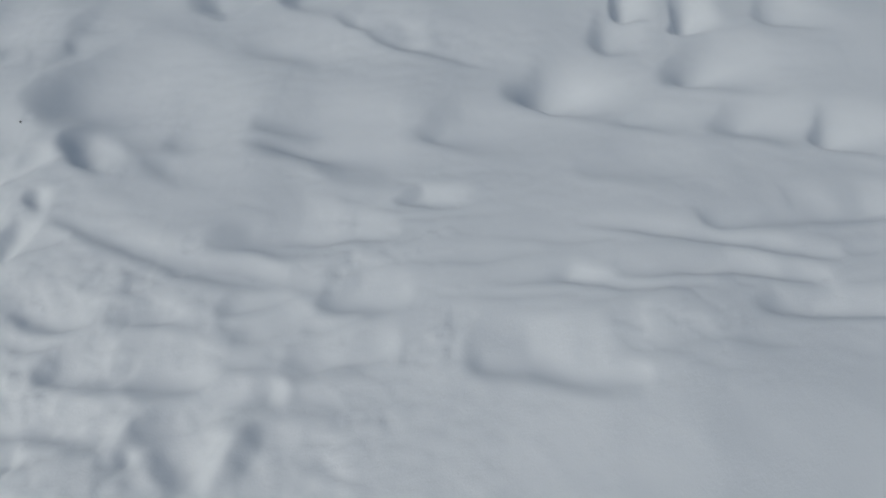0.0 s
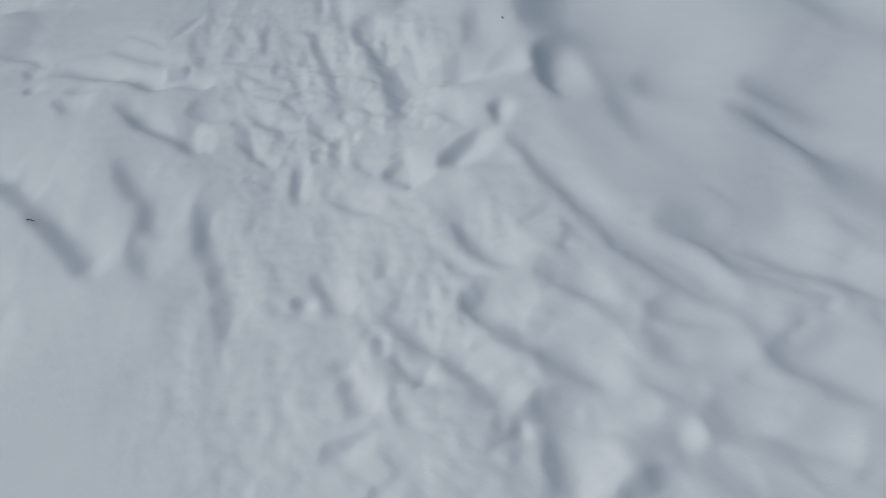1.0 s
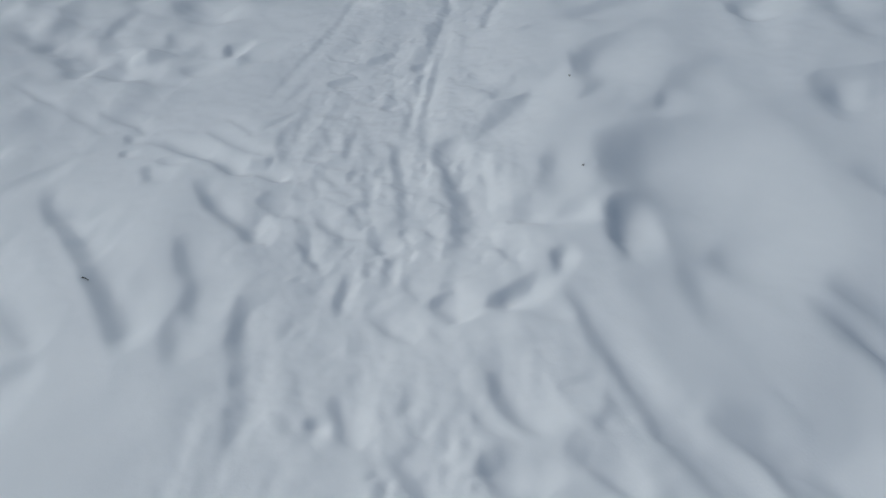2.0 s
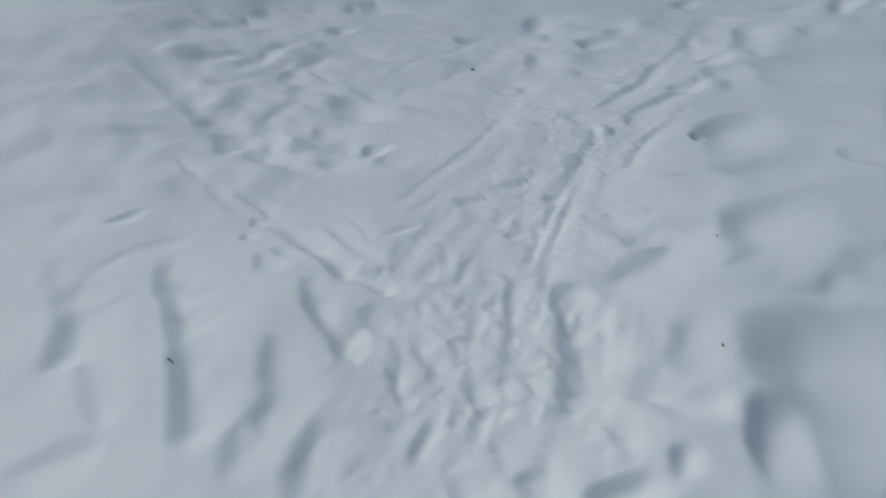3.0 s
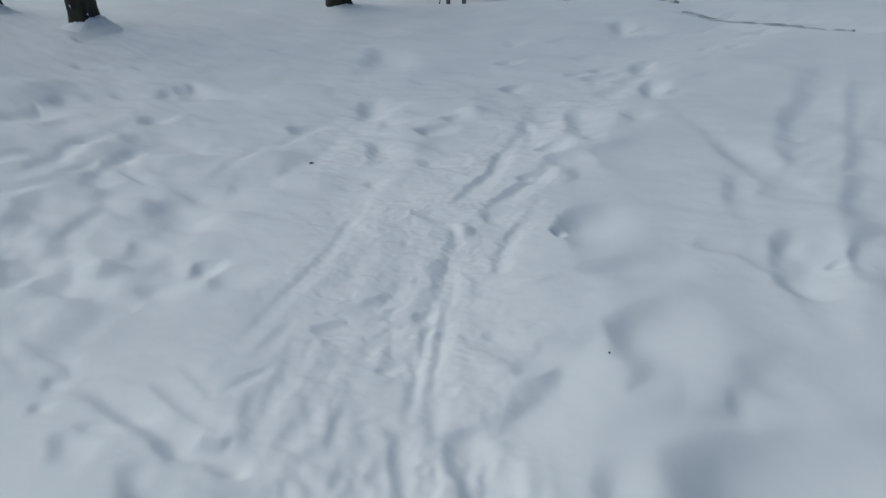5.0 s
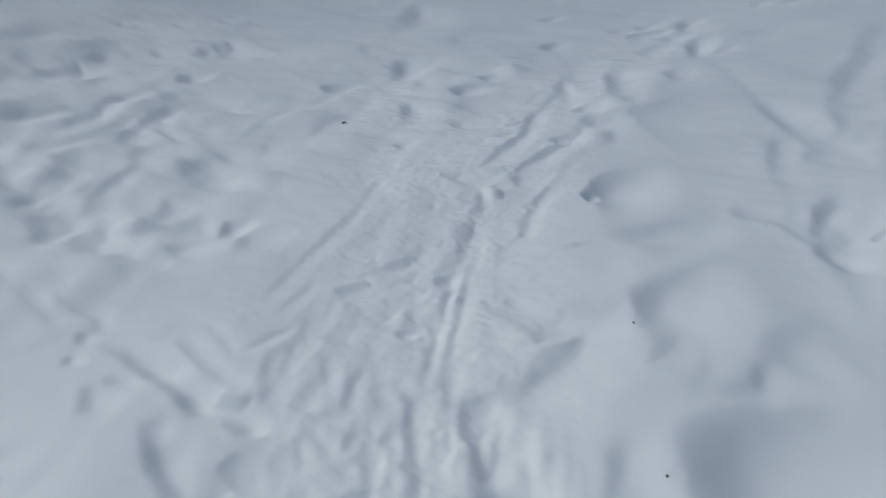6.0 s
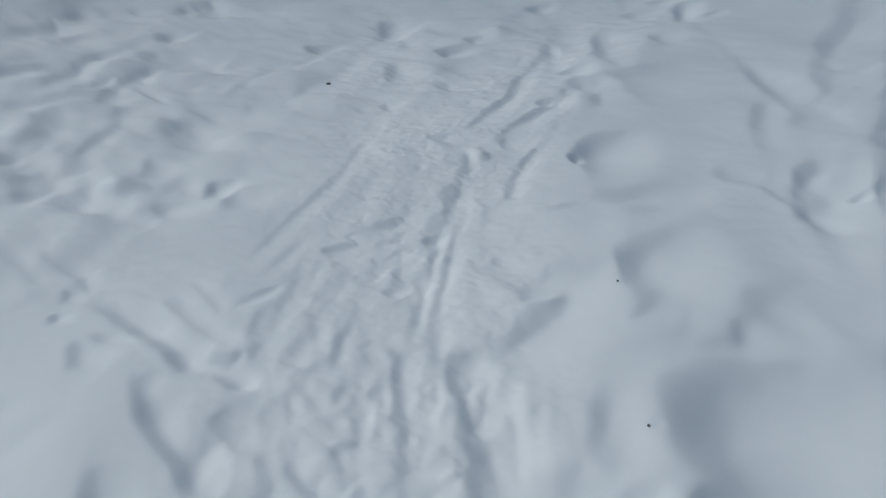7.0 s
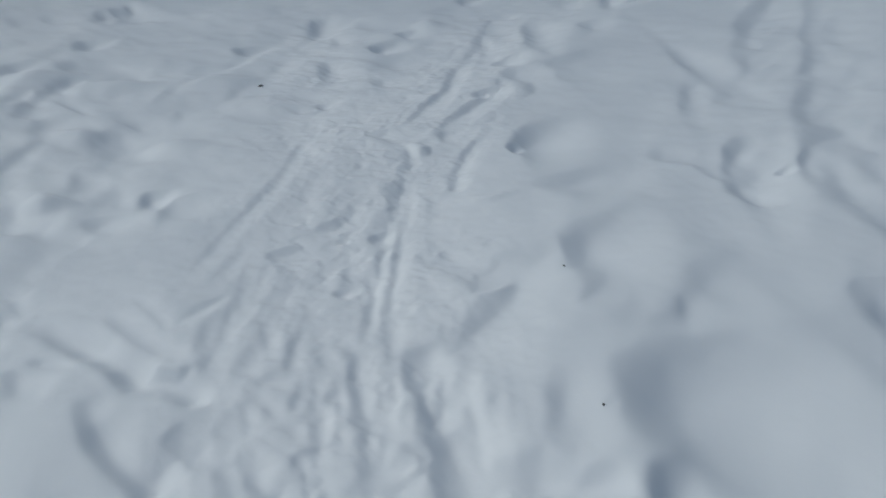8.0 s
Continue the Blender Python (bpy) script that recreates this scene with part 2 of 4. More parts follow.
groove([(-2.31, 1.76), (-2.22, 1.72), (-2.15, 1.66)], 0.022, 0.025)
groove([(-2.01, 1.45), (-1.87, 1.40), (-1.75, 1.29), (-1.64, 1.20)], 0.018, 0.012)
groove([(-2.46, 1.24), (-2.30, 1.18), (-2.08, 1.08), (-1.97, 1.01)], 0.025, 0.009)
groove([(-1.93, 1.04), (-1.86, 1.03), (-1.77, 1.05)], 0.018, 0.02)
groove([(-3.42, 2.31), (-3.16, 1.98), (-3.05, 1.82), (-2.89, 1.51)], 0.018, 0.008)
groove([(-2.71, 1.40), (-2.76, 1.49), (-2.80, 1.58)], 0.016, 0.006)
groove([(-2.22, 1.21), (-2.17, 1.24)], 0.012, 0.009)
groove([(-2.25, 1.30), (-2.21, 1.25)], 0.012, 0.009)
groove([(-2.06, 1.20), (-1.99, 1.19)], 0.012, 0.009)
groove([(-1.79, 1.14), (-1.74, 1.16)], 0.012, 0.009)
groove([(-1.85, 1.25), (-1.80, 1.28)], 0.012, 0.009)
groove([(-1.78, 1.19), (-1.78, 1.22)], 0.012, 0.009)
groove([(-1.97, 1.24), (-2.02, 1.31)], 0.012, 0.009)
groove([(-1.82, 1.45), (-1.77, 1.46)], 0.012, 0.009)
groove([(-1.94, 1.18), (-1.88, 1.19)], 0.012, 0.009)
groove([(-2.06, 1.16), (-2.00, 1.11)], 0.012, 0.009)
groove([(-2.11, 1.25), (-2.07, 1.28)], 0.012, 0.009)
groove([(-1.93, 1.25), (-1.94, 1.29)], 0.012, 0.009)
groove([(-1.90, 1.34), (-1.94, 1.35)], 0.012, 0.009)
groove([(-1.91, 1.50), (-1.88, 1.45)], 0.012, 0.009)
groove([(-1.75, 1.10), (-1.74, 1.06)], 0.012, 0.009)
groove([(-2.13, 1.46), (-2.03, 1.39)], 0.012, 0.009)
groove([(-2.08, 1.48), (-2.00, 1.46)], 0.012, 0.009)
groove([(-1.98, 1.45), (-1.80, 1.35), (-1.71, 1.25)], 0.022, 0.022)
groove([(-2.81, 2.32), (-2.55, 2.10), (-2.25, 1.77), (-2.19, 1.68), (-2.04, 1.54)], 0.02, 0.014)
groove([(-2.76, 2.05), (-2.54, 1.86), (-2.30, 1.68)], 0.02, 0.009)
groove([(-2.31, 1.53), (-2.13, 1.44), (-1.95, 1.38)], 0.02, 0.008)
groove([(-1.82, 0.91), (-1.73, 0.90)], 0.016, 0.018)
groove([(-1.58, 0.91), (-1.52, 0.86)], 0.018, 0.018)
groove([(-1.68, 1.10), (-1.59, 1.10), (-1.55, 1.13)], 0.018, 0.015)
groove([(-1.83, 1.15), (-1.79, 1.14)], 0.013, 0.009)
groove([(-1.60, 1.25), (-1.55, 1.24)], 0.013, 0.009)
groove([(-1.90, 1.24), (-1.82, 1.23)], 0.013, 0.009)
groove([(-1.46, 1.06), (-1.39, 1.05)], 0.013, 0.009)
groove([(-1.42, 0.92), (-1.35, 0.93)], 0.013, 0.009)
groove([(-1.80, 1.45), (-1.79, 1.39)], 0.013, 0.009)
groove([(-1.81, 1.08), (-1.76, 1.02)], 0.013, 0.009)
groove([(-1.58, 1.08), (-1.52, 1.03)], 0.013, 0.009)
groove([(-1.69, 0.65), (-1.55, 0.58), (-1.44, 0.51), (-1.34, 0.44)], 0.025, 0.014)
groove([(-2.48, 2.11), (-2.23, 1.80), (-1.89, 1.50)], 0.016, 0.011)
groove([(-1.86, 1.58), (-1.75, 1.51), (-1.63, 1.44)], 0.022, 0.022)
groove([(-2.62, 1.46), (-2.24, 1.12), (-1.95, 0.99)], 0.016, 0.006)
groove([(-2.65, 0.94), (-2.47, 1.01), (-2.27, 1.09)], 0.015, 0.016)
groove([(-2.32, 1.72), (-2.12, 1.62)], 0.014, 0.012)
groove([(-1.98, 1.32), (-1.82, 1.19)], 0.014, 0.014)
groove([(-2.34, 1.38), (-2.22, 1.33)], 0.013, 0.009)
groove([(-1.81, 0.92), (-1.72, 0.89)], 0.013, 0.009)
groove([(-1.37, 0.92), (-1.33, 0.92)], 0.013, 0.009)
groove([(-1.26, 0.55), (-1.20, 0.56)], 0.013, 0.009)
groove([(-1.00, 0.64), (-0.96, 0.66)], 0.013, 0.009)
groove([(-1.22, 0.66), (-1.16, 0.63)], 0.013, 0.009)
groove([(-2.61, 1.15), (-2.75, 1.15)], 0.013, 0.009)
groove([(-2.58, 1.34), (-2.57, 1.25)], 0.013, 0.009)
groove([(-2.26, 1.48), (-2.11, 1.34)], 0.013, 0.009)
groove([(-1.81, 1.40), (-1.76, 1.31)], 0.013, 0.009)
# ridges and furrows toward the trees
groove([(-5.49, 0.72), (-4.85, 0.84), (-4.48, 0.88), (-4.03, 0.94), (-3.74, 1.05), (-3.47, 1.16)], 0.08, 0.055)
groove([(-2.76, 0.43), (-2.49, 0.43), (-2.21, 0.42), (-1.94, 0.38)], 0.045, 0.05)
groove([(-3.05, 0.06), (-2.76, 0.10), (-2.55, 0.07), (-2.48, 0.03)], 0.045, 0.04)
groove([(-2.10, 0.67), (-1.93, 0.62), (-1.82, 0.56)], 0.035, 0.03)
groove([(-1.74, 0.67), (-1.65, 0.62), (-1.58, 0.58)], 0.03, 0.024)
groove([(-2.31, 0.87), (-2.17, 0.88), (-2.00, 0.85)], 0.018, 0.02)
groove([(-2.71, 0.95), (-2.48, 1.01), (-2.31, 1.07)], 0.02, 0.018)
groove([(-3.00, 0.15), (-3.05, 0.27), (-3.07, 0.59)], 0.03, 0.009)
groove([(-3.84, 0.66), (-3.46, 0.70), (-3.24, 0.74)], 0.025, 0.02)
groove([(-3.37, 0.28), (-3.41, 0.38)], 0.022, 0.018)
groove([(-2.01, -0.08), (-2.02, 0.00), (-2.00, 0.10)], 0.045, 0.015)
groove([(-1.82, 0.50), (-1.71, 0.46)], 0.03, 0.018)
groove([(-2.41, 0.13), (-2.16, 0.15)], 0.03, 0.02)
groove([(-2.87, 0.90), (-2.66, 0.96), (-2.52, 0.99), (-2.40, 1.01), (-2.31, 1.06), (-2.21, 1.08)], 0.03, 0.048)
groove([(-2.36, 0.87), (-2.23, 0.86), (-2.15, 0.86), (-2.08, 0.86), (-1.99, 0.83)], 0.028, 0.042)
groove([(-2.09, 0.97), (-1.97, 0.99)], 0.03, 0.02)
groove([(-2.72, 1.06), (-2.58, 1.07), (-2.43, 1.11)], 0.022, 0.018)
groove([(-3.33, 0.82), (-3.16, 0.89), (-3.05, 0.88)], 0.022, 0.02)
dent(-2.67, 0.77, 0.0556, 0.0312, 5, 0.02)
dent(-2.69, 0.84, 0.0407, 0.0234, 25, 0.014)
dent(-3.07, 0.82, 0.0354, 0.021, 14, 0.02)
dent(-2.92, 0.76, 0.0295, 0.0175, 11, 0.016)
dent(-3.94, 1.40, 0.0977, 0.0396, -14, 0.02)
dent(-3.58, 1.44, 0.0637, 0.038, -5, 0.018)
dent(-3.49, 1.53, 0.0621, 0.0381, -8, 0.04)
dent(-3.31, 1.56, 0.0725, 0.0506, 5, 0.025)
dent(-4.78, 1.51, 0.145, 0.0998, 3, 0.03)
dent(-4.88, 1.20, 0.182, 0.102, -7, 0.035)
groove([(-4.48, 1.38), (-4.24, 1.15)], 0.03, 0.02)
dent(-4.36, 1.72, 0.148, 0.1, 5, 0.025)
groove([(-4.30, 2.52), (-4.32, 2.31), (-4.39, 2.13), (-4.19, 1.91), (-4.01, 1.66), (-4.01, 1.55)], 0.03, 0.012)
groove([(-5.03, 2.96), (-4.96, 2.74), (-4.91, 2.52), (-4.68, 2.23)], 0.03, 0.02)
groove([(-4.89, 1.75), (-5.41, 1.71), (-5.29, 1.51)], 0.03, 0.02)
groove([(-5.12, 1.34), (-5.10, 1.17), (-5.14, 1.04)], 0.03, 0.02)
dent(-5.37, 3.77, 0.232, 0.0821, -32, 0.045)
dent(-4.27, 3.07, 0.148, 0.0722, -31, 0.035)
dent(-4.85, 3.59, 0.132, 0.0504, -34, 0.03)
dent(-6.99, 1.50, 0.191, 0.134, -40, 0.05)
dent(-7.09, 1.69, 0.239, 0.0395, -13, 0.045)
dent(-6.66, 1.76, 0.152, 0.115, -19, 0.04)
dent(-7.34, 2.99, 0.149, 0.0704, -17, 0.05)
dent(-7.27, 2.84, 0.143, 0.0598, -18, 0.05)
dent(-7.47, 5.42, 0.429, 0.137, -32, 0.08)
dent(-7.29, 3.06, 0.241, 0.0788, -19, 0.06)
dent(-7.09, 1.67, 0.184, 0.109, -23, 0.05)
dent(-7.51, 1.99, 0.168, 0.0891, -18, 0.05)
dent(-5.40, 3.81, 0.141, 0.0685, -28, 0.05)
dent(-6.13, 8.46, 0.415, 0.0749, -53, 0.08)
dent(-3.81, 5.52, 0.125, 0.0616, -54, 0.05)
dent(-3.09, 3.93, 0.129, 0.0931, 49, 0.03)
dent(-8.12, 0.58, 0.209, 0.0682, -5, 0.05)
dent(-4.39, 6.31, 0.113, 0.063, -52, 0.04)
groove([(-4.09, 1.85), (-4.33, 2.10), (-4.31, 2.41), (-4.46, 2.75), (-5.00, 3.43)], 0.05, 0.014)
groove([(-5.48, 1.39), (-5.92, 1.75), (-5.99, 2.01)], 0.05, 0.03)
groove([(-5.63, 1.07), (-5.77, 1.37), (-5.52, 1.61)], 0.05, 0.03)
groove([(-5.74, 2.08), (-5.30, 2.31), (-5.04, 2.58)], 0.06, 0.035)
groove([(-4.93, 1.47), (-5.24, 1.67), (-5.43, 1.87)], 0.05, 0.035)
dent(-5.38, 3.81, 0.203, 0.0889, -31, 0.05)
dent(-4.30, 3.10, 0.128, 0.0572, -32, 0.03)
dent(-3.83, 5.54, 0.171, 0.0608, -57, 0.06)
dent(-4.31, 6.14, 0.136, 0.064, -55, 0.05)
dent(-7.36, 3.09, 0.174, 0.0516, -21, 0.05)
dent(-7.27, 5.24, 0.502, 0.138, -35, 0.03)
dent(-3.20, 3.61, 0.106, 0.0873, -39, 0.03)
dent(-3.94, 4.31, 0.159, 0.075, -46, 0.03)
dent(-3.74, 3.91, 0.213, 0.0528, -47, 0.025)
dent(-2.92, 2.79, 0.0581, 0.0433, -35, 0.025)
# hollows and prints in the deep snow where the walk begins
dent(0.29, 1.86, 0.107, 0.0811, -2, 0.06)
dent(0.34, 1.78, 0.0281, 0.019, -5, 0.04)
dent(0.80, 1.93, 0.11, 0.0711, 3, 0.05)
dent(0.84, 2.24, 0.0716, 0.0377, 76, 0.055)
dent(0.81, 2.19, 0.0235, 0.0199, 69, 0.03)
dent(0.63, 2.35, 0.0626, 0.039, 81, 0.055)
dent(0.53, 2.16, 0.0676, 0.0499, 79, 0.03)
groove([(-0.36, 2.34), (-0.17, 2.18), (0.03, 2.07)], 0.05, 0.035)
dent(-0.43, 1.58, 0.194, 0.0673, -4, 0.04)
dent(-0.01, 1.66, 0.124, 0.0598, -4, 0.03)
dent(-1.04, 1.68, 0.104, 0.0593, -17, 0.03)
dent(-0.83, 1.50, 0.0791, 0.0534, -30, 0.02)
dent(1.11, 1.59, 0.068, 0.0475, 19, 0.045)
dent(0.89, 1.64, 0.0831, 0.048, 4, 0.03)
dent(-0.05, 1.36, 0.0561, 0.0269, -3, 0.03)
dent(0.59, 1.69, 0.0832, 0.0341, -1, 0.02)
dent(0.49, 1.46, 0.107, 0.0481, 0, 0.015)
dent(1.13, 2.25, 0.0674, 0.0535, 51, 0.03)
dent(0.30, 1.86, 0.0781, 0.0571, -3, 0.085)
dent(0.84, 2.23, 0.0512, 0.0287, 75, 0.075)
dent(0.63, 2.35, 0.0505, 0.029, 80, 0.075)
dent(0.80, 1.93, 0.0706, 0.0461, 3, 0.05)
dent(1.11, 1.59, 0.0455, 0.0314, 18, 0.05)
dent(-1.11, 1.56, 0.0469, 0.0288, -42, 0.045)
dent(-0.43, 1.58, 0.121, 0.0377, -3, 0.045)
dent(0.91, 1.64, 0.0537, 0.0289, 4, 0.03)
dent(-0.01, 1.66, 0.0761, 0.0329, -4, 0.03)
# furrows where feet dragged through the snow
groove([(0.76, 1.26), (0.93, 1.29), (1.15, 1.30)], 0.03, 0.04)
groove([(0.50, 1.22), (0.76, 1.18), (0.92, 1.15)], 0.017, 0.022)
groove([(0.51, 1.07), (0.71, 1.09), (0.87, 1.07)], 0.02, 0.03)
groove([(0.80, 0.97), (0.90, 0.98), (1.03, 0.97)], 0.02, 0.03)
dent(0.31, 1.05, 0.042, 0.018, -1, 0.025)
groove([(0.20, 1.04), (0.33, 1.05), (0.43, 1.02), (0.59, 1.02)], 0.015, 0.016)
groove([(0.11, 0.82), (0.19, 0.81), (0.28, 0.79), (0.36, 0.77), (0.43, 0.78)], 0.035, 0.03)
groove([(0.33, 0.82), (0.41, 0.84), (0.56, 0.87)], 0.03, 0.022)
groove([(-0.82, 0.82), (-0.68, 0.81), (-0.52, 0.78)], 0.035, 0.038)
groove([(-1.01, 0.99), (-0.87, 0.96)], 0.025, 0.028)
groove([(-1.00, 1.27), (-0.84, 1.20), (-0.69, 1.13), (-0.56, 1.09), (-0.35, 1.04)], 0.025, 0.024)
groove([(-0.40, 0.91), (-0.31, 0.95)], 0.03, 0.022)
dent(-0.45, 1.18, 0.0892, 0.0238, -2, 0.025)
groove([(-0.47, 0.68), (-0.37, 0.72), (-0.31, 0.75)], 0.03, 0.028)
groove([(-0.57, 0.67), (-0.52, 0.62), (-0.46, 0.54)], 0.035, 0.035)
groove([(-0.81, 0.68), (-0.69, 0.65)], 0.03, 0.03)
dent(-0.59, 0.60, 0.0206, 0.0143, -48, 0.025)
groove([(-0.21, 0.73), (-0.04, 0.75)], 0.03, 0.016)
dent(-0.62, 0.95, 0.0344, 0.0128, -4, 0.02)
groove([(-1.84, 1.58), (-1.70, 1.49), (-1.58, 1.40)], 0.03, 0.032)
groove([(-1.14, 1.17), (-1.03, 1.20)], 0.02, 0.02)
groove([(-1.39, 0.93), (-1.30, 0.93)], 0.02, 0.02)
groove([(-0.96, 0.68), (-0.88, 0.68)], 0.02, 0.022)
groove([(-0.97, 0.49), (-0.91, 0.48)], 0.022, 0.022)
groove([(-1.46, 1.35), (-1.30, 1.31)], 0.02, 0.018)
groove([(-1.24, 0.67), (-1.15, 0.64)], 0.02, 0.018)
groove([(-0.74, 1.17), (-0.61, 1.13), (-0.50, 1.11), (-0.39, 1.07), (-0.29, 1.04)], 0.02, 0.024)
groove([(-0.55, 1.19), (-0.43, 1.22), (-0.32, 1.23), (-0.21, 1.23), (-0.14, 1.21)], 0.035, 0.034)
groove([(-0.85, 0.86), (-0.76, 0.83), (-0.66, 0.82), (-0.59, 0.81)], 0.025, 0.022)
groove([(-0.99, 0.71), (-0.87, 0.69), (-0.76, 0.68)], 0.03, 0.022)
groove([(-0.69, 0.96), (-0.60, 0.95), (-0.52, 0.92)], 0.02, 0.015)
dent(-0.48, 1.68, 0.148, 0.0743, -9, 0.04)
dent(-0.85, 1.65, 0.0924, 0.087, -42, 0.03)
dent(-0.67, 2.61, 0.111, 0.0727, -73, 0.05)
groove([(-1.39, 1.48), (-1.22, 1.55)], 0.02, 0.02)
dent(-0.62, 2.17, 0.153, 0.0686, -16, 0.025)
dent(-0.98, 2.57, 0.075, 0.0569, 12, 0.03)
groove([(-1.01, 0.69), (-0.94, 0.70), (-0.88, 0.68)], 0.018, 0.02)
groove([(-1.01, 0.51), (-0.93, 0.50)], 0.02, 0.02)
groove([(-0.90, 0.35), (-0.87, 0.38)], 0.018, 0.02)
groove([(-0.70, 0.96), (-0.62, 0.97)], 0.02, 0.02)
groove([(-0.45, 0.98), (-0.35, 1.00)], 0.02, 0.02)
groove([(-0.23, 0.99), (-0.17, 1.00), (-0.09, 1.00)], 0.03, 0.025)
groove([(-0.89, 0.60), (-0.82, 0.60)], 0.02, 0.018)
groove([(-0.52, 0.68), (-0.42, 0.74)], 0.025, 0.02)
groove([(-0.27, 0.82), (-0.18, 0.84), (-0.10, 0.86)], 0.03, 0.025)
# raised crusts and lit mounds
ridge([(-0.29, 0.75), (-0.34, 0.67), (-0.38, 0.59), (-0.42, 0.53)], 0.035, 0.03)
ridge([(-0.42, 0.64), (-0.36, 0.69), (-0.30, 0.74)], 0.045, 0.03)
ridge([(-2.50, 2.07), (-2.19, 1.74), (-2.01, 1.56)], 0.02, 0.012)
ridge([(-2.47, 2.02), (-2.21, 1.76), (-2.01, 1.59)], 0.018, 0.012)
ridge([(-2.37, 2.35), (-2.29, 2.39), (-2.25, 2.47)], 0.03, 0.015)
heap(-5.39, 1.23, 0.197, 0.174, 3, 0.03)
heap(-5.90, 1.92, 0.152, 0.122, 13, 0.03)
heap(-5.44, 1.65, 0.141, 0.109, 40, 0.03)
heap(-3.89, 1.86, 0.133, 0.0914, 17, 0.03)
heap(-4.46, 1.60, 0.13, 0.0702, -10, 0.03)
heap(-3.75, 1.21, 0.104, 0.0517, 40, 0.03)
heap(-3.04, 3.46, 0.126, 0.0909, -49, 0.03)
heap(-4.39, 4.13, 0.163, 0.0827, -40, 0.03)
heap(-2.88, 2.58, 0.0519, 0.0358, -37, 0.03)
heap(-5.30, 1.36, 0.195, 0.183, 63, 0.04)
heap(-5.79, 0.97, 0.167, 0.124, -43, 0.04)
heap(-5.57, 1.75, 0.177, 0.15, 7, 0.04)
heap(-4.61, 0.97, 0.14, 0.101, 1, 0.04)
heap(-5.13, 2.06, 0.222, 0.135, 44, 0.04)
heap(-4.66, 2.49, 0.212, 0.112, 41, 0.04)
heap(-7.91, 1.89, 0.272, 0.197, -52, 0.04)
heap(-8.26, 1.44, 0.366, 0.18, -34, 0.04)
heap(-4.48, 1.58, 0.13, 0.0818, 19, 0.03)
heap(-5.32, 1.72, 0.15, 0.0843, -7, 0.03)
heap(-4.01, 2.49, 0.207, 0.12, 24, 0.03)
# tyre ruts beside the parked car
groove([(-12.01, 13.72), (-9.8, 12.73), (-7.88, 11.91), (-6.88, 11.38)], 0.24, 0.10)
groove([(-10.37, 11.77), (-8.92, 11.09)], 0.15, 0.05)
groove([(-6.03, 10.12), (-5.11, 9.68), (-4.24, 9.36), (-3.41, 9.12)], 0.24, 0.10)

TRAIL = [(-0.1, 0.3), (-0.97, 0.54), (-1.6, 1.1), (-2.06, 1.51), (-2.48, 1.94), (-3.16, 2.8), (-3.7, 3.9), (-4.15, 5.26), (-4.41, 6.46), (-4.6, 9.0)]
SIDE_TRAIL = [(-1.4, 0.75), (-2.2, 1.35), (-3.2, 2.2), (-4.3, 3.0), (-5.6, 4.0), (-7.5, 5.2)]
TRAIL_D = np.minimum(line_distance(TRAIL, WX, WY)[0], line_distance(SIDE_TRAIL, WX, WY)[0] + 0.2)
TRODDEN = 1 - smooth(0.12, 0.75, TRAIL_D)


def along_trail(points):
    """How far along the trail each place lies, and how far to its side, in metres."""
    best, run, side, total = np.full(X.shape, 1e9), np.zeros(X.shape), np.zeros(X.shape), 0.0
    for (ax, ay), (bx, by) in zip(points, points[1:]):
        n = math.hypot(bx - ax, by - ay)
        ux, uy = (bx - ax) / n, (by - ay) / n
        t = np.clip((WX - ax) * ux + (WY - ay) * uy, 0, n)
        d = np.hypot(WX - ax - t * ux, WY - ay - t * uy)
        nearer = d < best
        run = np.where(nearer, total + t, run)
        side = np.where(nearer, np.copysign(d, (WX - ax) * uy - (WY - ay) * ux), side)
        best = np.minimum(best, d)
        total += n
    return run, side


RUN, ACROSS = along_trail(TRAIL)

# short chips and scrapes in the packed snow
chip = random.Random(19)
for _ in range(70):
    k, t = chip.randrange(1, 6), chip.random()
    px = TRAIL[k][0] * (1 - t) + TRAIL[k + 1][0] * t + chip.gauss(0, 0.17)
    py = TRAIL[k][1] * (1 - t) + TRAIL[k + 1][1] * t + chip.gauss(0, 0.17)
    a, n = chip.uniform(0.8, 3.6), chip.uniform(0.025, 0.06)
    groove([(px, py), (px + n * math.cos(a), py + n * math.sin(a)), (px + 1.8 * n * math.cos(a + 0.5), py + 1.8 * n * math.sin(a + 0.5))], chip.uniform(0.009, 0.015), chip.uniform(0.002, 0.006))

# paw and boot marks scattered along the trodden trail
rng = random.Random(7)
for line, count, spread in ((TRAIL, 16, 0.13), (SIDE_TRAIL, 12, 0.18)):
    for _ in range(count):
        k = rng.randrange(1, len(line) - 2)
        t = rng.random()
        px = line[k][0] * (1 - t) + line[k + 1][0] * t + rng.gauss(0, spread)
        py = line[k][1] * (1 - t) + line[k + 1][1] * t + rng.gauss(0, spread)
        size = rng.uniform(0.014, 0.03)
        dent(px, py, size * rng.uniform(1.0, 1.9), size, rng.uniform(20, 70), rng.uniform(0.008, 0.022))
# dog and boot prints where the trail runs on toward the road
for _ in range(26):
    k, t = rng.randrange(5, 9), rng.random()
    px = TRAIL[k][0] * (1 - t) + TRAIL[k + 1][0] * t + rng.gauss(0, 0.45)
    py = TRAIL[k][1] * (1 - t) + TRAIL[k + 1][1] * t + rng.gauss(0, 0.3)
    size = rng.uniform(0.035, 0.075)
    dent(px, py, size * rng.uniform(1.0, 1.5), size, rng.uniform(60, 130), rng.uniform(0.015, 0.04))
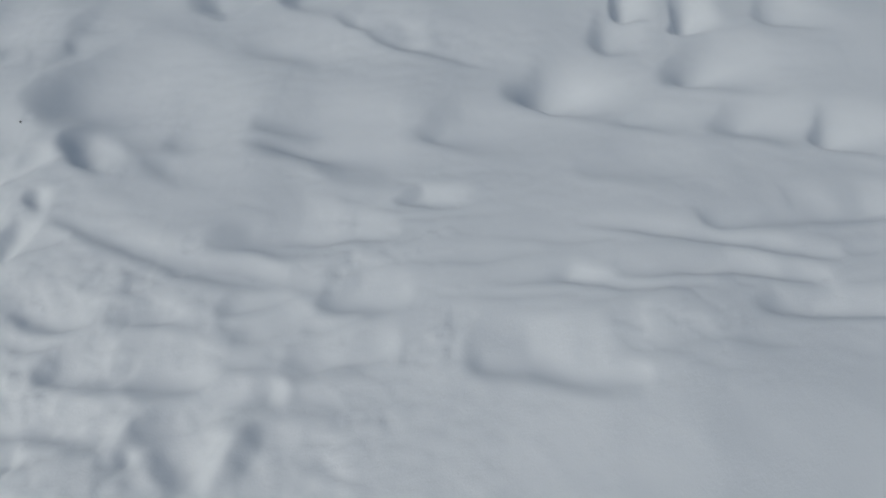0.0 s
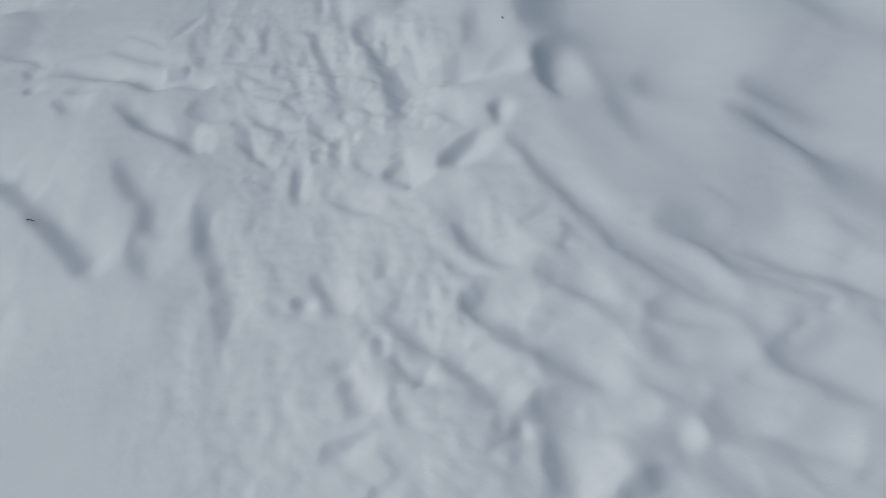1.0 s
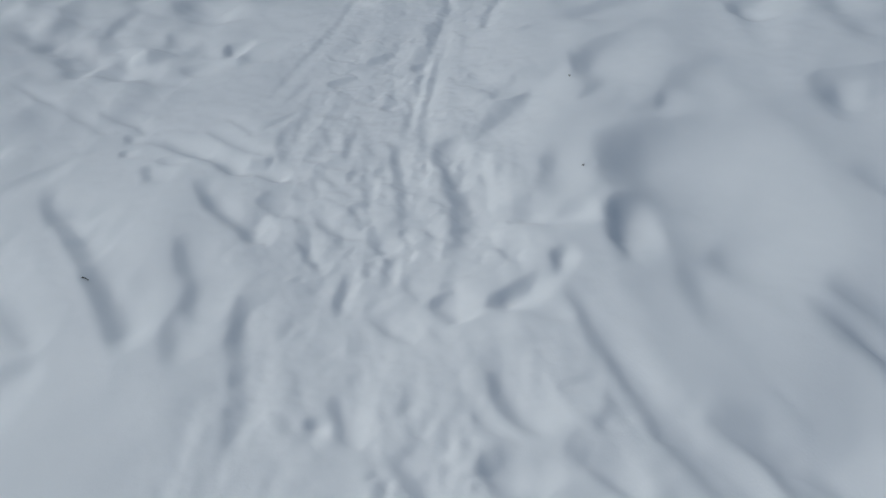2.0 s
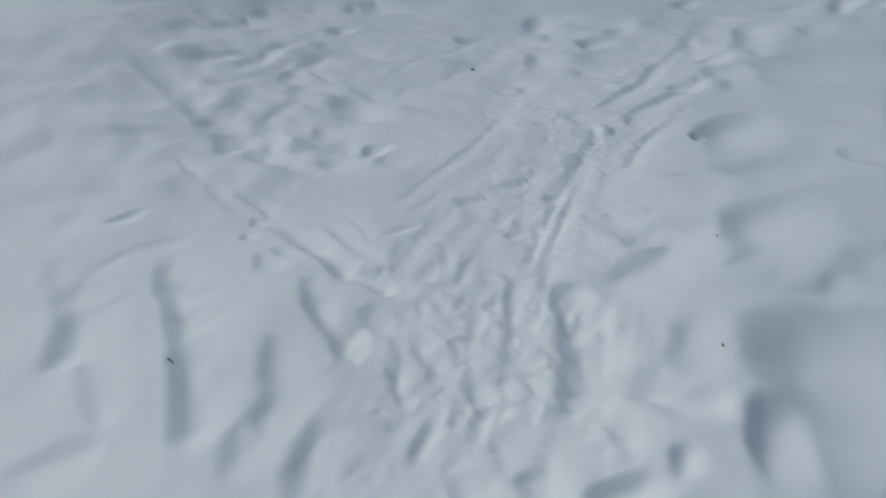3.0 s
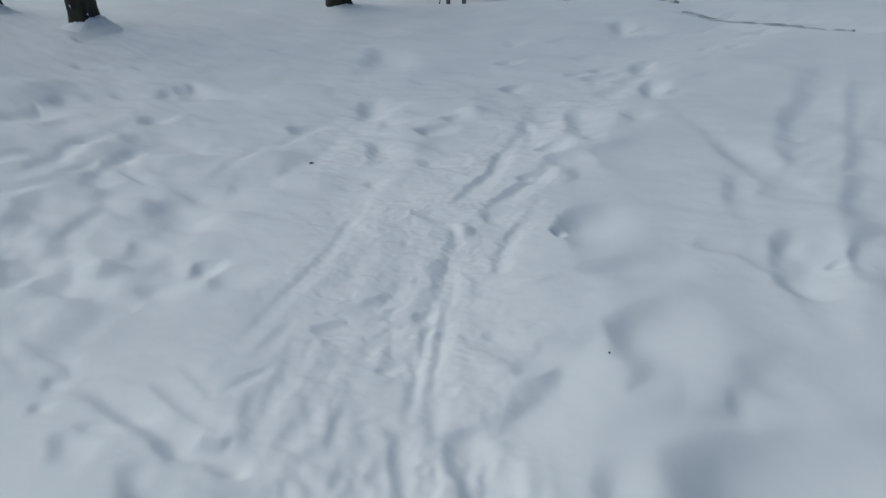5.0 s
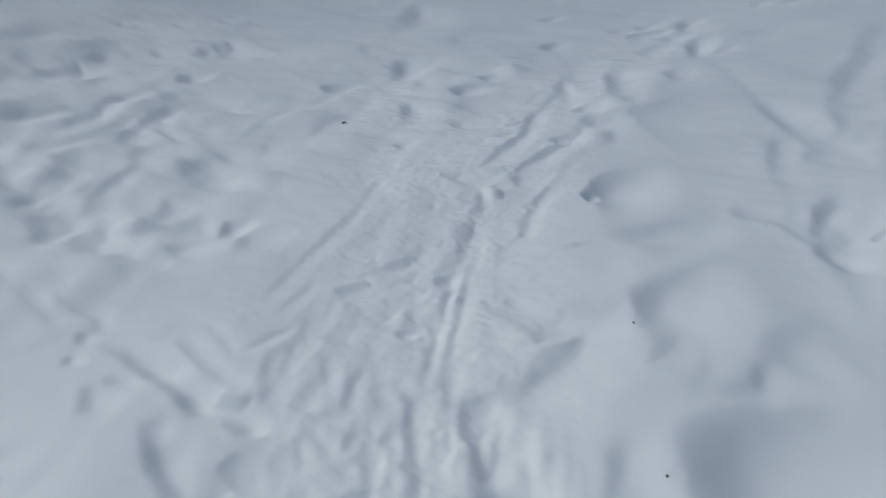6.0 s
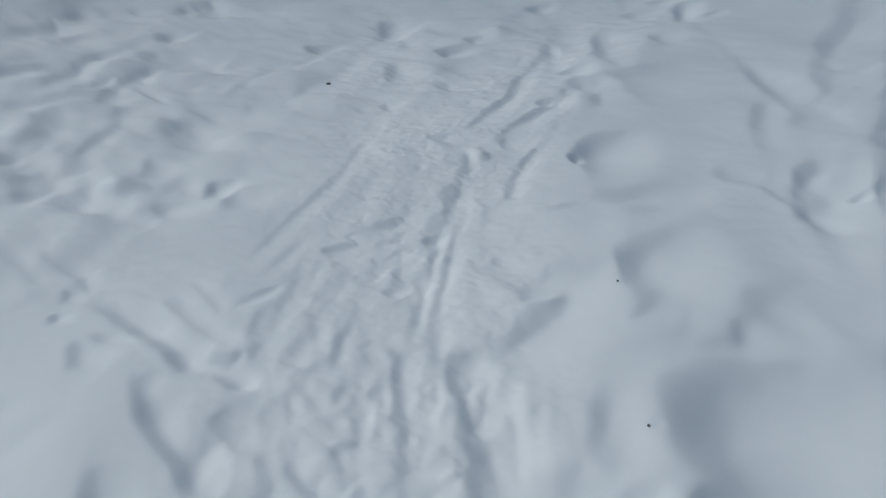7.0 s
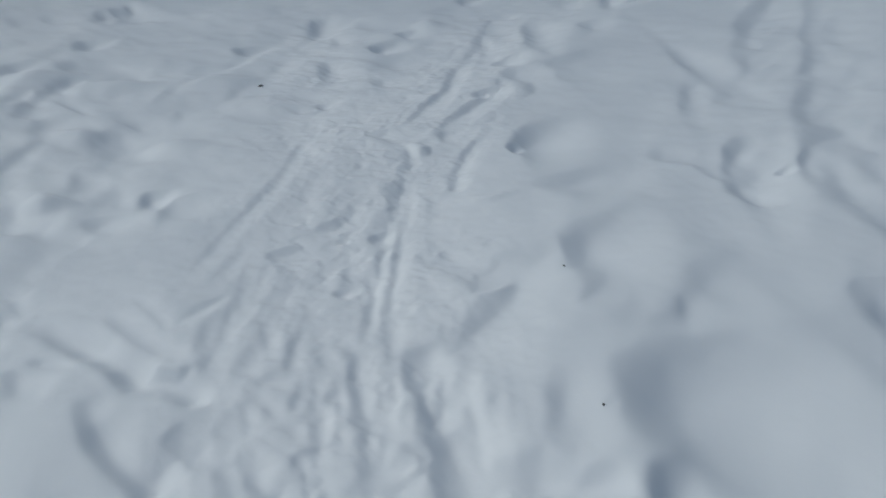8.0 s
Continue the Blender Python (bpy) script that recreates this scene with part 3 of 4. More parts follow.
# scattered single prints on the open snow
for _ in range(26):
    px, py, size = rng.uniform(-10.5, -4.0), rng.uniform(2.0, 9.5), rng.uniform(0.05, 0.085)
    dent(px, py, size, size * rng.uniform(0.8, 1.2), rng.uniform(0, 90), rng.uniform(0.03, 0.06))
# fine scrapes beside the trodden edge
for _ in range(55):
    px, py = rng.uniform(-1.0, 1.25), rng.gauss(1.0, 0.2)
    n, a = rng.uniform(0.03, 0.12), radians(rng.gauss(0, 13) - (20 if px < -0.3 else 0))
    groove([(px - n * math.cos(a), py - n * math.sin(a)), (px, py), (px + n * math.cos(a + 0.2), py + n * math.sin(a + 0.2))], rng.uniform(0.008, 0.018), rng.uniform(0.003, 0.008))
# crumbled snow kicked up at the corner of the trail
for _ in range(40):
    px, py, size = rng.gauss(-0.85, 0.28), rng.gauss(0.75, 0.22), rng.uniform(0.008, 0.02)
    dent(px, py, size * rng.uniform(1.0, 2.2), size, rng.uniform(-40, 30), rng.uniform(0.005, 0.012))
# churned snow toward the trees
for _ in range(55):
    px, py = rng.uniform(-8.5, -2.8), rng.uniform(0.2, 4.8)
    size = rng.uniform(0.04, 0.11)
    if abs(py - 1.2 - 0.55 * (-2.0 - px)) > 0.6:
        dent(px, py, size * rng.uniform(1.2, 2.4), size, rng.uniform(-20, 60), rng.uniform(0.010, 0.028))


def bank(x, y):
    """The broad fall of the land: it rises toward the trees, and lies level round the parked car."""
    u = -0.88 * x - 0.48 * y - 5.0
    rise = 0.13 * (np.log1p(np.exp(-np.abs(u) / 0.8)) * 0.8 + np.maximum(u, 0))
    rise = 6.0 * np.tanh(rise / 6.0)
    # extra rise, added so this ground turns from the sun and darkens
    v = 1.0 - y + 0.15 * (-x - 4.0)
    side = 0.45 * (np.log1p(np.exp(-np.abs(v) / 0.5)) * 0.5 + np.maximum(v, 0))
    rise = rise + 0.55 * np.tanh(side / 0.55) * smooth(2.4, 6.5, -x)
    s = (x + 13.74) * 0.975 + (y - 11.3) * 0.223
    pad = 1 - smooth(2.2, 4.2, np.hypot(x + 13.74, y - 11.9))
    return rise * (1 - pad) + pad * (0.05 - 0.10 * s)


ROUGH = smooth(2.4, 4.5, -X) * (1 - smooth(3.0, 6.0, Y + 0.4 * X)) + 0.25
H = bank(X, Y)
CALM = 1 - 0.75 * smooth(2.8, 7.5, np.hypot(X + 0.6, Y - 0.6))
H += 0.030 * fbm(WX, WY, 0.95, 1, 31)
H += CALM * (1 - 0.5 * TRODDEN) * (0.012 * fbm(WX, WY, 0.46, 1, 41) + 0.004 * fbm(WX, WY, 0.21, 1, 44) + 0.0015 * fbm(WX, WY, 0.10, 2, 45))
H += ROUGH * (0.35 + 0.65 * CALM) * (0.011 * fbm(WX, WY * 1.3, 0.34, 2, 51))
H += TRODDEN * (-0.016 + 0.004 * np.abs(fbm(WX, WY, 0.15, 2, 63)) + 0.003 * np.abs(fbm(WX, WY, 0.06, 2, 71)))
H += TRODDEN * (1.5 - 0.7 * smooth(2.2, 4.5, RUN)) * np.clip(0.65 + 0.9 * fbm(RUN, ACROSS * 2, 0.45, 2, 66), 0.15, 1.4) * (0.0032 * fbm(RUN * 0.10, ACROSS, 0.10, 2, 61) + 0.0018 * fbm(RUN * 0.3, ACROSS + 0.3, 0.04, 2, 67))
H += (0.0004 + 0.0022 * TRODDEN * smooth(-0.1, 0.6, fbm(X, Y, 0.7, 2, 85))) * CALM * fbm(X, Y, 0.055, 2, 81)
# broken crust: flakes with sharp lips, in patches where feet went
BROKEN = np.maximum(TRODDEN, 0.9 * np.exp(-(((X + 0.2) / 1.3) ** 2 + ((Y - 0.95) / 0.45) ** 2))) * smooth(-0.25, 0.35, fbm(X, Y, 0.5, 2, 105)) * CALM
H += BROKEN * (0.004 * smooth(0.12, 0.3, fbm(WX, WY * 1.3, 0.16, 3, 101)) - 0.004 * smooth(0.25, 0.4, fbm(WX, WY, 0.11, 3, 103)))
for _ in range(1):  # drifting and melt round off every edge
    for field in (CUT, HEAP):
        field[1:-1] = 0.25 * field[:-2] + 0.5 * field[1:-1] + 0.25 * field[2:]
        field[:, 1:-1] = 0.25 * field[:, :-2] + 0.5 * field[:, 1:-1] + 0.25 * field[:, 2:]
H += HEAP - CUT


def ground_z(x, y):
    i, j = np.clip(np.searchsorted(Y[:, 0], y) - 1, 0, len(Y) - 2), np.clip(np.searchsorted(X[0], x) - 1, 0, X.shape[1] - 2)
    v, u = (y - Y[i, 0]) / (Y[i + 1, 0] - Y[i, 0]), (x - X[0, j]) / (X[0, j + 1] - X[0, j])
    return float((H[i, j] * (1 - u) + H[i, j + 1] * u) * (1 - v) + (H[i + 1, j] * (1 - u) + H[i + 1, j + 1] * u) * v)


def mound(x, y, radius, height):
    box = near([(x, y)], radius * 3)
    H[box] += height * np.exp(-(((X[box] - x) ** 2 + (Y[box] - y) ** 2) / radius**2))


# where each tree stands: x, y, radius of the trunk, lean toward x and y in degrees
TREES = [
    (-11.23, 3.35, 0.188, -1.0, 0.0),
    (-11.48, 7.68, 0.205, 3.0, 5.0),
    (-12.50, 2.50, 0.14, 0.0, -3.0),
    (-13.55, 2.12, 0.13, 1.0, -1.0),
    (-16.55, 6.15, 0.12, 0.0, -2.0),
    (-16.75, 6.52, 0.12, 0.0, 2.0),
]
for tx, ty, tr, _, _ in TREES:
    mound(tx, ty, 0.6, 0.02)


def sheet_mesh(name):
    ny, nx = X.shape
    me = bpy.data.meshes.new(name)
    me.vertices.add(nx * ny)
    me.vertices.foreach_set("co", np.stack([X, Y, H], -1).astype(np.float32).ravel())
    idx = np.arange(nx * ny).reshape(ny, nx)
    quads = np.stack([idx[:-1, :-1], idx[:-1, 1:], idx[1:, 1:], idx[1:, :-1]], -1).reshape(-1, 4)
    me.loops.add(quads.size)
    me.loops.foreach_set("vertex_index", quads.ravel().astype(np.int32))
    me.polygons.add(len(quads))
    me.polygons.foreach_set("loop_start", np.arange(0, quads.size, 4, dtype=np.int32))
    me.update(calc_edges=True)
    me.polygons.foreach_set("use_smooth", np.ones(len(quads), dtype=bool))
    trail_tone = me.attributes.new("trail_tone", "FLOAT", "POINT")
    trail_tone.data.foreach_set("value", np.clip(TRODDEN + 0.25 * fbm(X, Y, 0.3, 2, 97) * TRODDEN, 0, 1).astype(np.float32).ravel())
    me.materials.append(SNOW)
    return me


ground = tagged(new("ground", sheet_mesh("ground")), "trodden white snow with boot prints, ruts and soft mounds", "snow", kind="structure")


# ---- grey strips laid along the tyre ruts ----
def rut_strip(points, width, seed):
    pts = [Vector((*p, 0)) for p in points]
    bm, last, n = bmesh.new(), None, 60
    for k in range(n + 1):
        q = k / n * (len(pts) - 1)
        a = min(int(q), len(pts) - 2)
        p, way = pts[a].lerp(pts[a + 1], q - a), (pts[a + 1] - pts[a]).normalized()
        side = Vector((-way.y, way.x, 0))
        w = width * (0.9 + 0.7 * noise.noise(Vector((k * 0.35, seed, 0)))) * math.sin(math.pi * (0.03 + 0.94 * k / n)) ** 0.6
        row = []
        for e in (-1, -0.7, 0, 0.7, 1):
            c = p + side * (w * e + 0.05 * noise.noise(Vector((k * 0.2, seed, 3))))
            row.append(bm.verts.new((c.x, c.y, ground_z(c.x, c.y) + 0.035 - 0.04 * e * e)))
        if last:
            for e in range(4):
                bm.faces.new((last[e], last[e + 1], row[e + 1], row[e]))
        last = row
    me = bpy.data.meshes.new("rut_strip")
    bm.to_mesh(me)
    bm.free()
    me.materials.append(RUT_GREY)
    tagged(new("tyre_track", me), "uneven grey strip along a tyre rut beside the car", "track", kind="structure")


rut_strip([(-12.01, 13.72), (-9.8, 12.73), (-7.88, 11.91), (-6.88, 11.38)], 0.25, 1)
rut_strip([(-10.37, 11.77), (-8.92, 11.09)], 0.16, 4)
rut_strip([(-6.03, 10.12), (-5.11, 9.68), (-4.24, 9.36), (-3.41, 9.12)], 0.20, 2)


# ---- helpers for things ----
def empty(name, m, label, category, group=""):
    ob = new(name)
    ob.matrix_world = m
    return tagged(ob, label, category, group)


def part(name, bm, mat, parent, label="", smooth_faces=True):
    bmesh.ops.recalc_face_normals(bm, faces=bm.faces)
    me = bpy.data.meshes.new(name)
    bm.to_mesh(me)
    bm.free()
    me.materials.append(mat)
    me.polygons.foreach_set("use_smooth", np.full(len(me.polygons), smooth_faces, dtype=bool))
    ob = new(name, me)
    ob.parent = parent
    return tagged(ob, label) if label else ob


def tube(bm, points, radii, sides=8, wobble=0.0, seed=0):
    """A round limb along points, with a radius at each, closed at both ends."""
    rings = []
    for k, (p, r) in enumerate(zip(points, radii)):
        ahead = (points[min(k + 1, len(points) - 1)] - points[max(k - 1, 0)]).normalized()
        side = ahead.cross(Vector((0.3, 1, 0.2))).normalized()
        up = side.cross(ahead)
        ring = []
        for s in range(sides):
            a = 2 * math.pi * s / sides
            w = 1 + wobble * noise.noise(Vector((math.cos(a) * 3 + seed, math.sin(a) * 3, p.z * 2.0))) if wobble else 1
            ring.append(bm.verts.new(p + (side * math.cos(a) + up * math.sin(a)) * r * w))
        rings.append(ring)
    for a, b in zip(rings, rings[1:]):
        for s in range(sides):
            bm.faces.new((a[s], a[(s + 1) % sides], b[(s + 1) % sides], b[s]))
    bm.faces.new(rings[0])
    bm.faces.new(rings[-1])


def box_mesh(size, centre=(0, 0, 0), bevel=0.0, segments=2):
    bm = bmesh.new()
    bmesh.ops.create_cube(bm, size=1)
    bmesh.ops.scale(bm, vec=size, verts=bm.verts)
    bmesh.ops.translate(bm, vec=centre, verts=bm.verts)
    if bevel:
        bmesh.ops.bevel(bm, geom=bm.edges[:], offset=bevel, segments=segments, affect="EDGES", profile=0.5)
    return bm


# ---- trees ----
def tree(x, y, radius, lean_x, lean_y, drift, seed):
    r = random.Random(seed)
    root = empty("tree", pose(x, y, ground_z(x, y)), "bare winter tree with dark furrowed bark standing in snow", "tree", "trees at the edge of the clearing")
    lx, ly = math.tan(radians(lean_x)), math.tan(radians(lean_y))
    top = r.uniform(11.0, 13.5)

    def spine(z):
        bend = 0.06 * math.sin(z * 0.7 + seed)
        return Vector((lx * z + bend * min(z, 1.5), ly * z + 0.05 * math.cos(z * 0.6 + seed) * min(z, 1.5), z))

    bm = bmesh.new()
    rings, sides = [], 40
    heights = [-0.25 + 0.035 * k for k in range(60)] + [1.9 + 0.35 * k for k in range(int((top - 1.9) / 0.35))]
    for z in heights:
        c, ring = spine(z), []
        taper = radius * (1 - 0.75 * max(z, 0) / top)
        for s in range(sides):
            a = 2 * math.pi * s / sides
            flare = 1 + (0.05 + 0.26 * max(0, math.cos(a * 3 + seed)) ** 2) * math.exp(-max(z, -0.1) / 0.18)
            furrow = noise.noise(Vector((math.cos(a) * 5 + seed, math.sin(a) * 5, z * 1.3))) * 0.07
            plate = abs(noise.noise(Vector((a * 7, seed, z * 5)))) * 0.09
            ring.append(bm.verts.new(c + Vector((math.cos(a), math.sin(a), 0)) * taper * flare * (1 + furrow + plate)))
        rings.append(ring)
    for a, b in zip(rings, rings[1:]):
        for s in range(sides):
            bm.faces.new((a[s], a[(s + 1) % sides], b[(s + 1) % sides], b[s]))
    bm.faces.new(rings[-1])
    part("trunk", bm, BARK, root, "dark furrowed trunk with a little moss")

    # limbs above the view, made long and dense to shade the snow below
    bm = bmesh.new()
    for k in range(22):
        z = top * (0.28 + 0.70 * k / 22)
        a, rise, length = k * 2.4 + seed, r.uniform(0.5, 1.1), r.uniform(2.6, 4.4) * (1.25 - z / top * 0.7)
        base, way = spine(z), Vector((math.cos(a), math.sin(a), rise)).normalized()
        pts = [base + way * (length * q) + Vector((r.gauss(0, 0.06), r.gauss(0, 0.06), 0.10 * q * q * length)) * (q > 0) for q in (0, 0.25, 0.5, 0.75, 1)]
        tube(bm, pts, [radius * 0.30 * (1 - 0.85 * q) for q in (0, 0.25, 0.5, 0.75, 1)], 7)
        for _ in range(16):
            q = r.uniform(0.25, 0.95)
            p = pts[int(q * 4)].lerp(pts[min(4, int(q * 4) + 1)], q * 4 % 1)
            w = (way + Vector((r.gauss(0, 0.7), r.gauss(0, 0.7), r.uniform(0, 0.7)))).normalized()
            n = r.uniform(0.6, 1.6)
            tube(bm, [p, p + w * n * 0.5 + Vector((0, 0, 0.03)), p + w * n], [radius * 0.07, radius * 0.045, radius * 0.012], 5)
    part("crown", bm, BARK, root, "bare spreading limbs and twigs")

    # snow drifted up against the foot of the trunk
    bm = bmesh.new()
    cx, cy, wide, high = radius * 0.8, radius * 0.3, radius * 1.25, radius * drift * 0.75
    rings = []
    for k in range(15):
        d, ring = 2.4 * wide * k / 14, []
        for q in range(36):
            a = 2 * math.pi * q / 36
            x0, y0 = cx + d * math.cos(a), cy + d * math.sin(a)
            h = high * math.exp(-((d / wide) ** 2)) + 0.5 * high * (noise.noise(Vector((x0 * 7, y0 * 7, seed))) + 0.6 * noise.noise(Vector((x0 * 23, y0 * 23, seed)))) * (1 - k / 14) - 0.06 * (k / 14) ** 3
            ring.append(bm.verts.new((x0, y0, h + (bank(x + x0, y + y0) - bank(x, y)))))
        rings.append(ring)
    for a, b in zip(rings, rings[1:]):
        for q in range(36):
            bm.faces.new((a[q], a[(q + 1) % 36], b[(q + 1) % 36], b[q]))
    bmesh.ops.remove_doubles(bm, verts=bm.verts, dist=0.0005)
    part("snow_drift", bm, SNOW, root, "white snow drifted against the trunk")

    # clots of snow caught in the furrows of the bark, on the side toward the clearing
    for k in range(9):
        z, a = r.uniform(0.12, 1.5), r.uniform(-1.2, 1.2)
        bm = bmesh.new()
        bmesh.ops.create_icosphere(bm, subdivisions=2, radius=1)
        size = r.uniform(0.010, 0.022)
        for v in bm.verts:
            w = 1 + 0.35 * noise.noise(v.co * 1.6 + Vector((k, seed, 0)))
            v.co = Vector((v.co.x * size * 0.6 * w, v.co.y * size * w, v.co.z * size * 1.5 * w))
        bmesh.ops.rotate(bm, matrix=Matrix.Rotation(a, 3, "Z"), verts=bm.verts)
        bmesh.ops.translate(bm, vec=spine(z) + Vector((math.cos(a), math.sin(a), 0)) * radius * (1.04 - 0.06 * z), verts=bm.verts)
        part("snow_clot", bm, SNOW, root, "white clot of snow stuck to the bark")
    return root


for n, (tx, ty, tr, lean_x, lean_y) in enumerate(TREES):
    tree(tx, ty, tr, lean_x, lean_y, (1.05, 0.3, 0.95, 0.7, 0.9, 0.8)[n], n * 3 + 1)


# ---- the parked car ----
def car(m):
    root = empty("car", m, "parked red hatchback car half sunk in snow, snow on its bumper", "car")
    # body: cross-sections along its length, front at +x
    length, half = 3.9, 0.80
    bm = bmesh.new()
    rows = []
    for k in range(41):
        x = -length / 2 + length * k / 40
        t = abs(x) / (length / 2)
        w = half * (1 - 0.16 * t**6)
        sill = 0.20 + 0.10 * t**8
        deck = 0.98 - max(0, abs(x) - 1.75) * 0.3
        row = []
        for y, z in ((0.80, 0), (0.97, 0.10), (1.0, 0.35), (1.0, 0.55), (0.975, 0.62), (0.965, 0.85), (0.90, 0.97), (0.6, 1.0), (0.0, 1.02)):
            row.append((y * w, sill + (deck - sill) * z))
        ring = [bm.verts.new((x, -y, z)) for y, z in row] + [bm.verts.new((x, y, z)) for y, z in reversed(row[:-1])]
        rows.append(ring)
    for a, b in zip(rows, rows[1:]):
        for s in range(len(a)):
            bm.faces.new((a[s], a[(s + 1) % len(a)], b[(s + 1) % len(a)], b[s]))
    bm.faces.new(rows[0])
    bm.faces.new(rows[-1])
    body = part("body", bm, RED, root, "faded red painted body")

    # cabin with its glass
    bm = bmesh.new()
    low = [(-1.88, 0.74), (-1.0, 0.76), (0.2, 0.76), (0.95, 0.72)]
    high = [(-1.55, 0.58), (-0.95, 0.6), (0.0, 0.6), (0.25, 0.57)]
    lo_l = [bm.verts.new((x, -y, 0.96)) for x, y in low]
    lo_r = [bm.verts.new((x, y, 0.96)) for x, y in low]
    hi_l = [bm.verts.new((x, -y, 1.40)) for x, y in high]
    hi_r = [bm.verts.new((x, y, 1.40)) for x, y in high]
    for k in range(3):
        for f in ((lo_l[k], lo_l[k + 1], hi_l[k + 1], hi_l[k]), (lo_r[k + 1], lo_r[k], hi_r[k], hi_r[k + 1]), (hi_l[k], hi_l[k + 1], hi_r[k + 1], hi_r[k])):
            bm.faces.new(f)
    bm.faces.new((lo_l[0], hi_l[0], hi_r[0], lo_r[0]))
    bm.faces.new((lo_l[3], lo_r[3], hi_r[3], hi_l[3]))
    bmesh.ops.bevel(bm, geom=bm.edges[:], offset=0.03, segments=2, affect="EDGES", profile=0.5)
    part("cabin", bm, RED, root)
    for side in (-1, 1):
        for x0, x1 in ((-1.4, -0.75), (-0.65, 0.05), (0.1, 0.6)):
            bm = bmesh.new()
            v = [bm.verts.new((x, side * (y + 0.016), z)) for x, y, z in ((x0, 0.735, 0.95), (x1, 0.735, 0.95), (min(x1, 0.22), 0.625, 1.33), (x0 + 0.08, 0.625, 1.33))]
            face = bm.faces.new(v)
            out = bmesh.ops.extrude_face_region(bm, geom=[face])
            bmesh.ops.translate(bm, vec=(0, side * 0.012, 0), verts=[e for e in out["geom"] if isinstance(e, bmesh.types.BMVert)])
            part("side_window", bm, CAR_GLASS, root, "dark side window", False)
    bm = box_mesh((0.02, 1.2, 0.62), bevel=0.008)
    wind = part("windscreen", bm, CAR_GLASS, root, "dark windscreen", False)
    wind.matrix_basis = pose(0.625, 0, 1.16, 0, -54, 0)
    bm = box_mesh((0.02, 1.15, 0.42), bevel=0.008)
    back = part("rear_window", bm, CAR_GLASS, root, "dark rear window", False)
    back.matrix_basis = pose(-1.745, 0, 1.15, 0, 34, 0)

    # door seams, sill strip
    for side in (-1, 1):
        for x in (-0.72, 0.5):
            part("door_seam", box_mesh((0.012, 0.008, 0.60), (x, side * 0.803, 0.60)), BLACK_PLASTIC, root, "", False)
        part("door_handle", box_mesh((0.16, 0.03, 0.03), (-0.45, side * 0.806, 0.78), 0.01), BLACK_PLASTIC, root, "black door handle")

    # bumpers, lamps, plate
    for x, name in ((1.93, "front_bumper"), (-1.93, "rear_bumper")):
        bm = box_mesh((0.16, 1.52, 0.24), (x, 0, 0.36), 0.06, 3)
        bumper = part(name, bm, RED, root, "red bumper")
        part("bumper_insert", box_mesh((0.012, 1.1, 0.07), (x + math.copysign(0.083, x), 0, 0.33), 0.005), BLACK_PLASTIC, bumper, "black air slot")
        part("plate", box_mesh((0.012, 0.52, 0.11), (x + math.copysign(0.092, x), 0.0, 0.42), 0.004), PLATE, bumper, "pale blank plate")
    bm = box_mesh((0.20, 1.5, 0.075), (1.935, 0, 0.505), 0.025, 3)
    bmesh.ops.subdivide_edges(bm, edges=[e for e in bm.edges if abs(e.verts[0].co.y - e.verts[1].co.y) > 0.5], cuts=24)
    for v in bm.verts:
        v.co.z += 0.016 * noise.noise(v.co * 6) * (v.co.z > 0.49)
    part("bumper_snow", bm, SNOW, root, "strip of snow lying on the bumper")
    for side in (-1, 1):
        part("headlamp", box_mesh((0.06, 0.36, 0.13), (1.915, side * 0.48, 0.68), 0.025, 3), LAMP_GLASS, root, "clear headlamp")
        part("fog_lamp", box_mesh((0.04, 0.16, 0.10), (2.0, side * 0.58, 0.36), 0.02), LAMP_GLASS, root, "clear fog lamp")
        part("tail_lamp", box_mesh((0.05, 0.2, 0.28), (-1.905, side * 0.58, 0.72), 0.02), RED, root, "red tail lamp")
    part("grille", box_mesh((0.03, 0.5, 0.12), (1.925, 0, 0.68), 0.01), BLACK_PLASTIC, root, "black grille")
    roof = box_mesh((1.6, 1.1, 0.12), (-0.65, 0, 1.46), 0.05, 3)
    part("roof_snow", roof, SNOW, root, "thick snow on the roof")

    # wheels in dark arches
    for x in (-1.25, 1.22):
        for side in (-1, 1):
            bm = bmesh.new()
            bmesh.ops.create_cone(bm, cap_ends=True, segments=36, radius1=0.31, radius2=0.31, depth=0.06, matrix=pose(x, side * 0.785, 0.27, 90))
            part("wheel_arch", bm, BLACK_PLASTIC, root, "dark wheel arch", False)
            bm = bmesh.new()
            outer = [(0.18, -0.08), (0.255, -0.09), (0.272, -0.06), (0.275, 0), (0.272, 0.06), (0.255, 0.09), (0.18, 0.08)]
            rings = [[bm.verts.new((x + rr * math.cos(a), side * 0.76 + off, 0.24 + rr * math.sin(a))) for rr, off in outer] for a in [2 * math.pi * q / 40 for q in range(40)]]
            for q in range(40):
                a, b = rings[q], rings[(q + 1) % 40]
                for s in range(len(outer)):
                    bm.faces.new((a[s], a[(s + 1) % len(outer)], b[(s + 1) % len(outer)], b[s]))
            wheel = part("wheel", bm, RUBBER, root, "black rubber tyre")
            bm = bmesh.new()
            bmesh.ops.create_cone(bm, cap_ends=True, segments=32, radius1=0.18, radius2=0.155, depth=0.03, matrix=pose(x, side * 0.835, 0.24, 90 * side))
            bmesh.ops.create_cone(bm, cap_ends=True, segments=16, radius1=0.06, radius2=0.05, depth=0.05, matrix=pose(x, side * 0.845, 0.24, 90 * side))
            part("wheel_cover", bm, RIM, wheel, "dull grey wheel cover", False)
    return root


CAR_X, CAR_Y = -13.93, 12.13
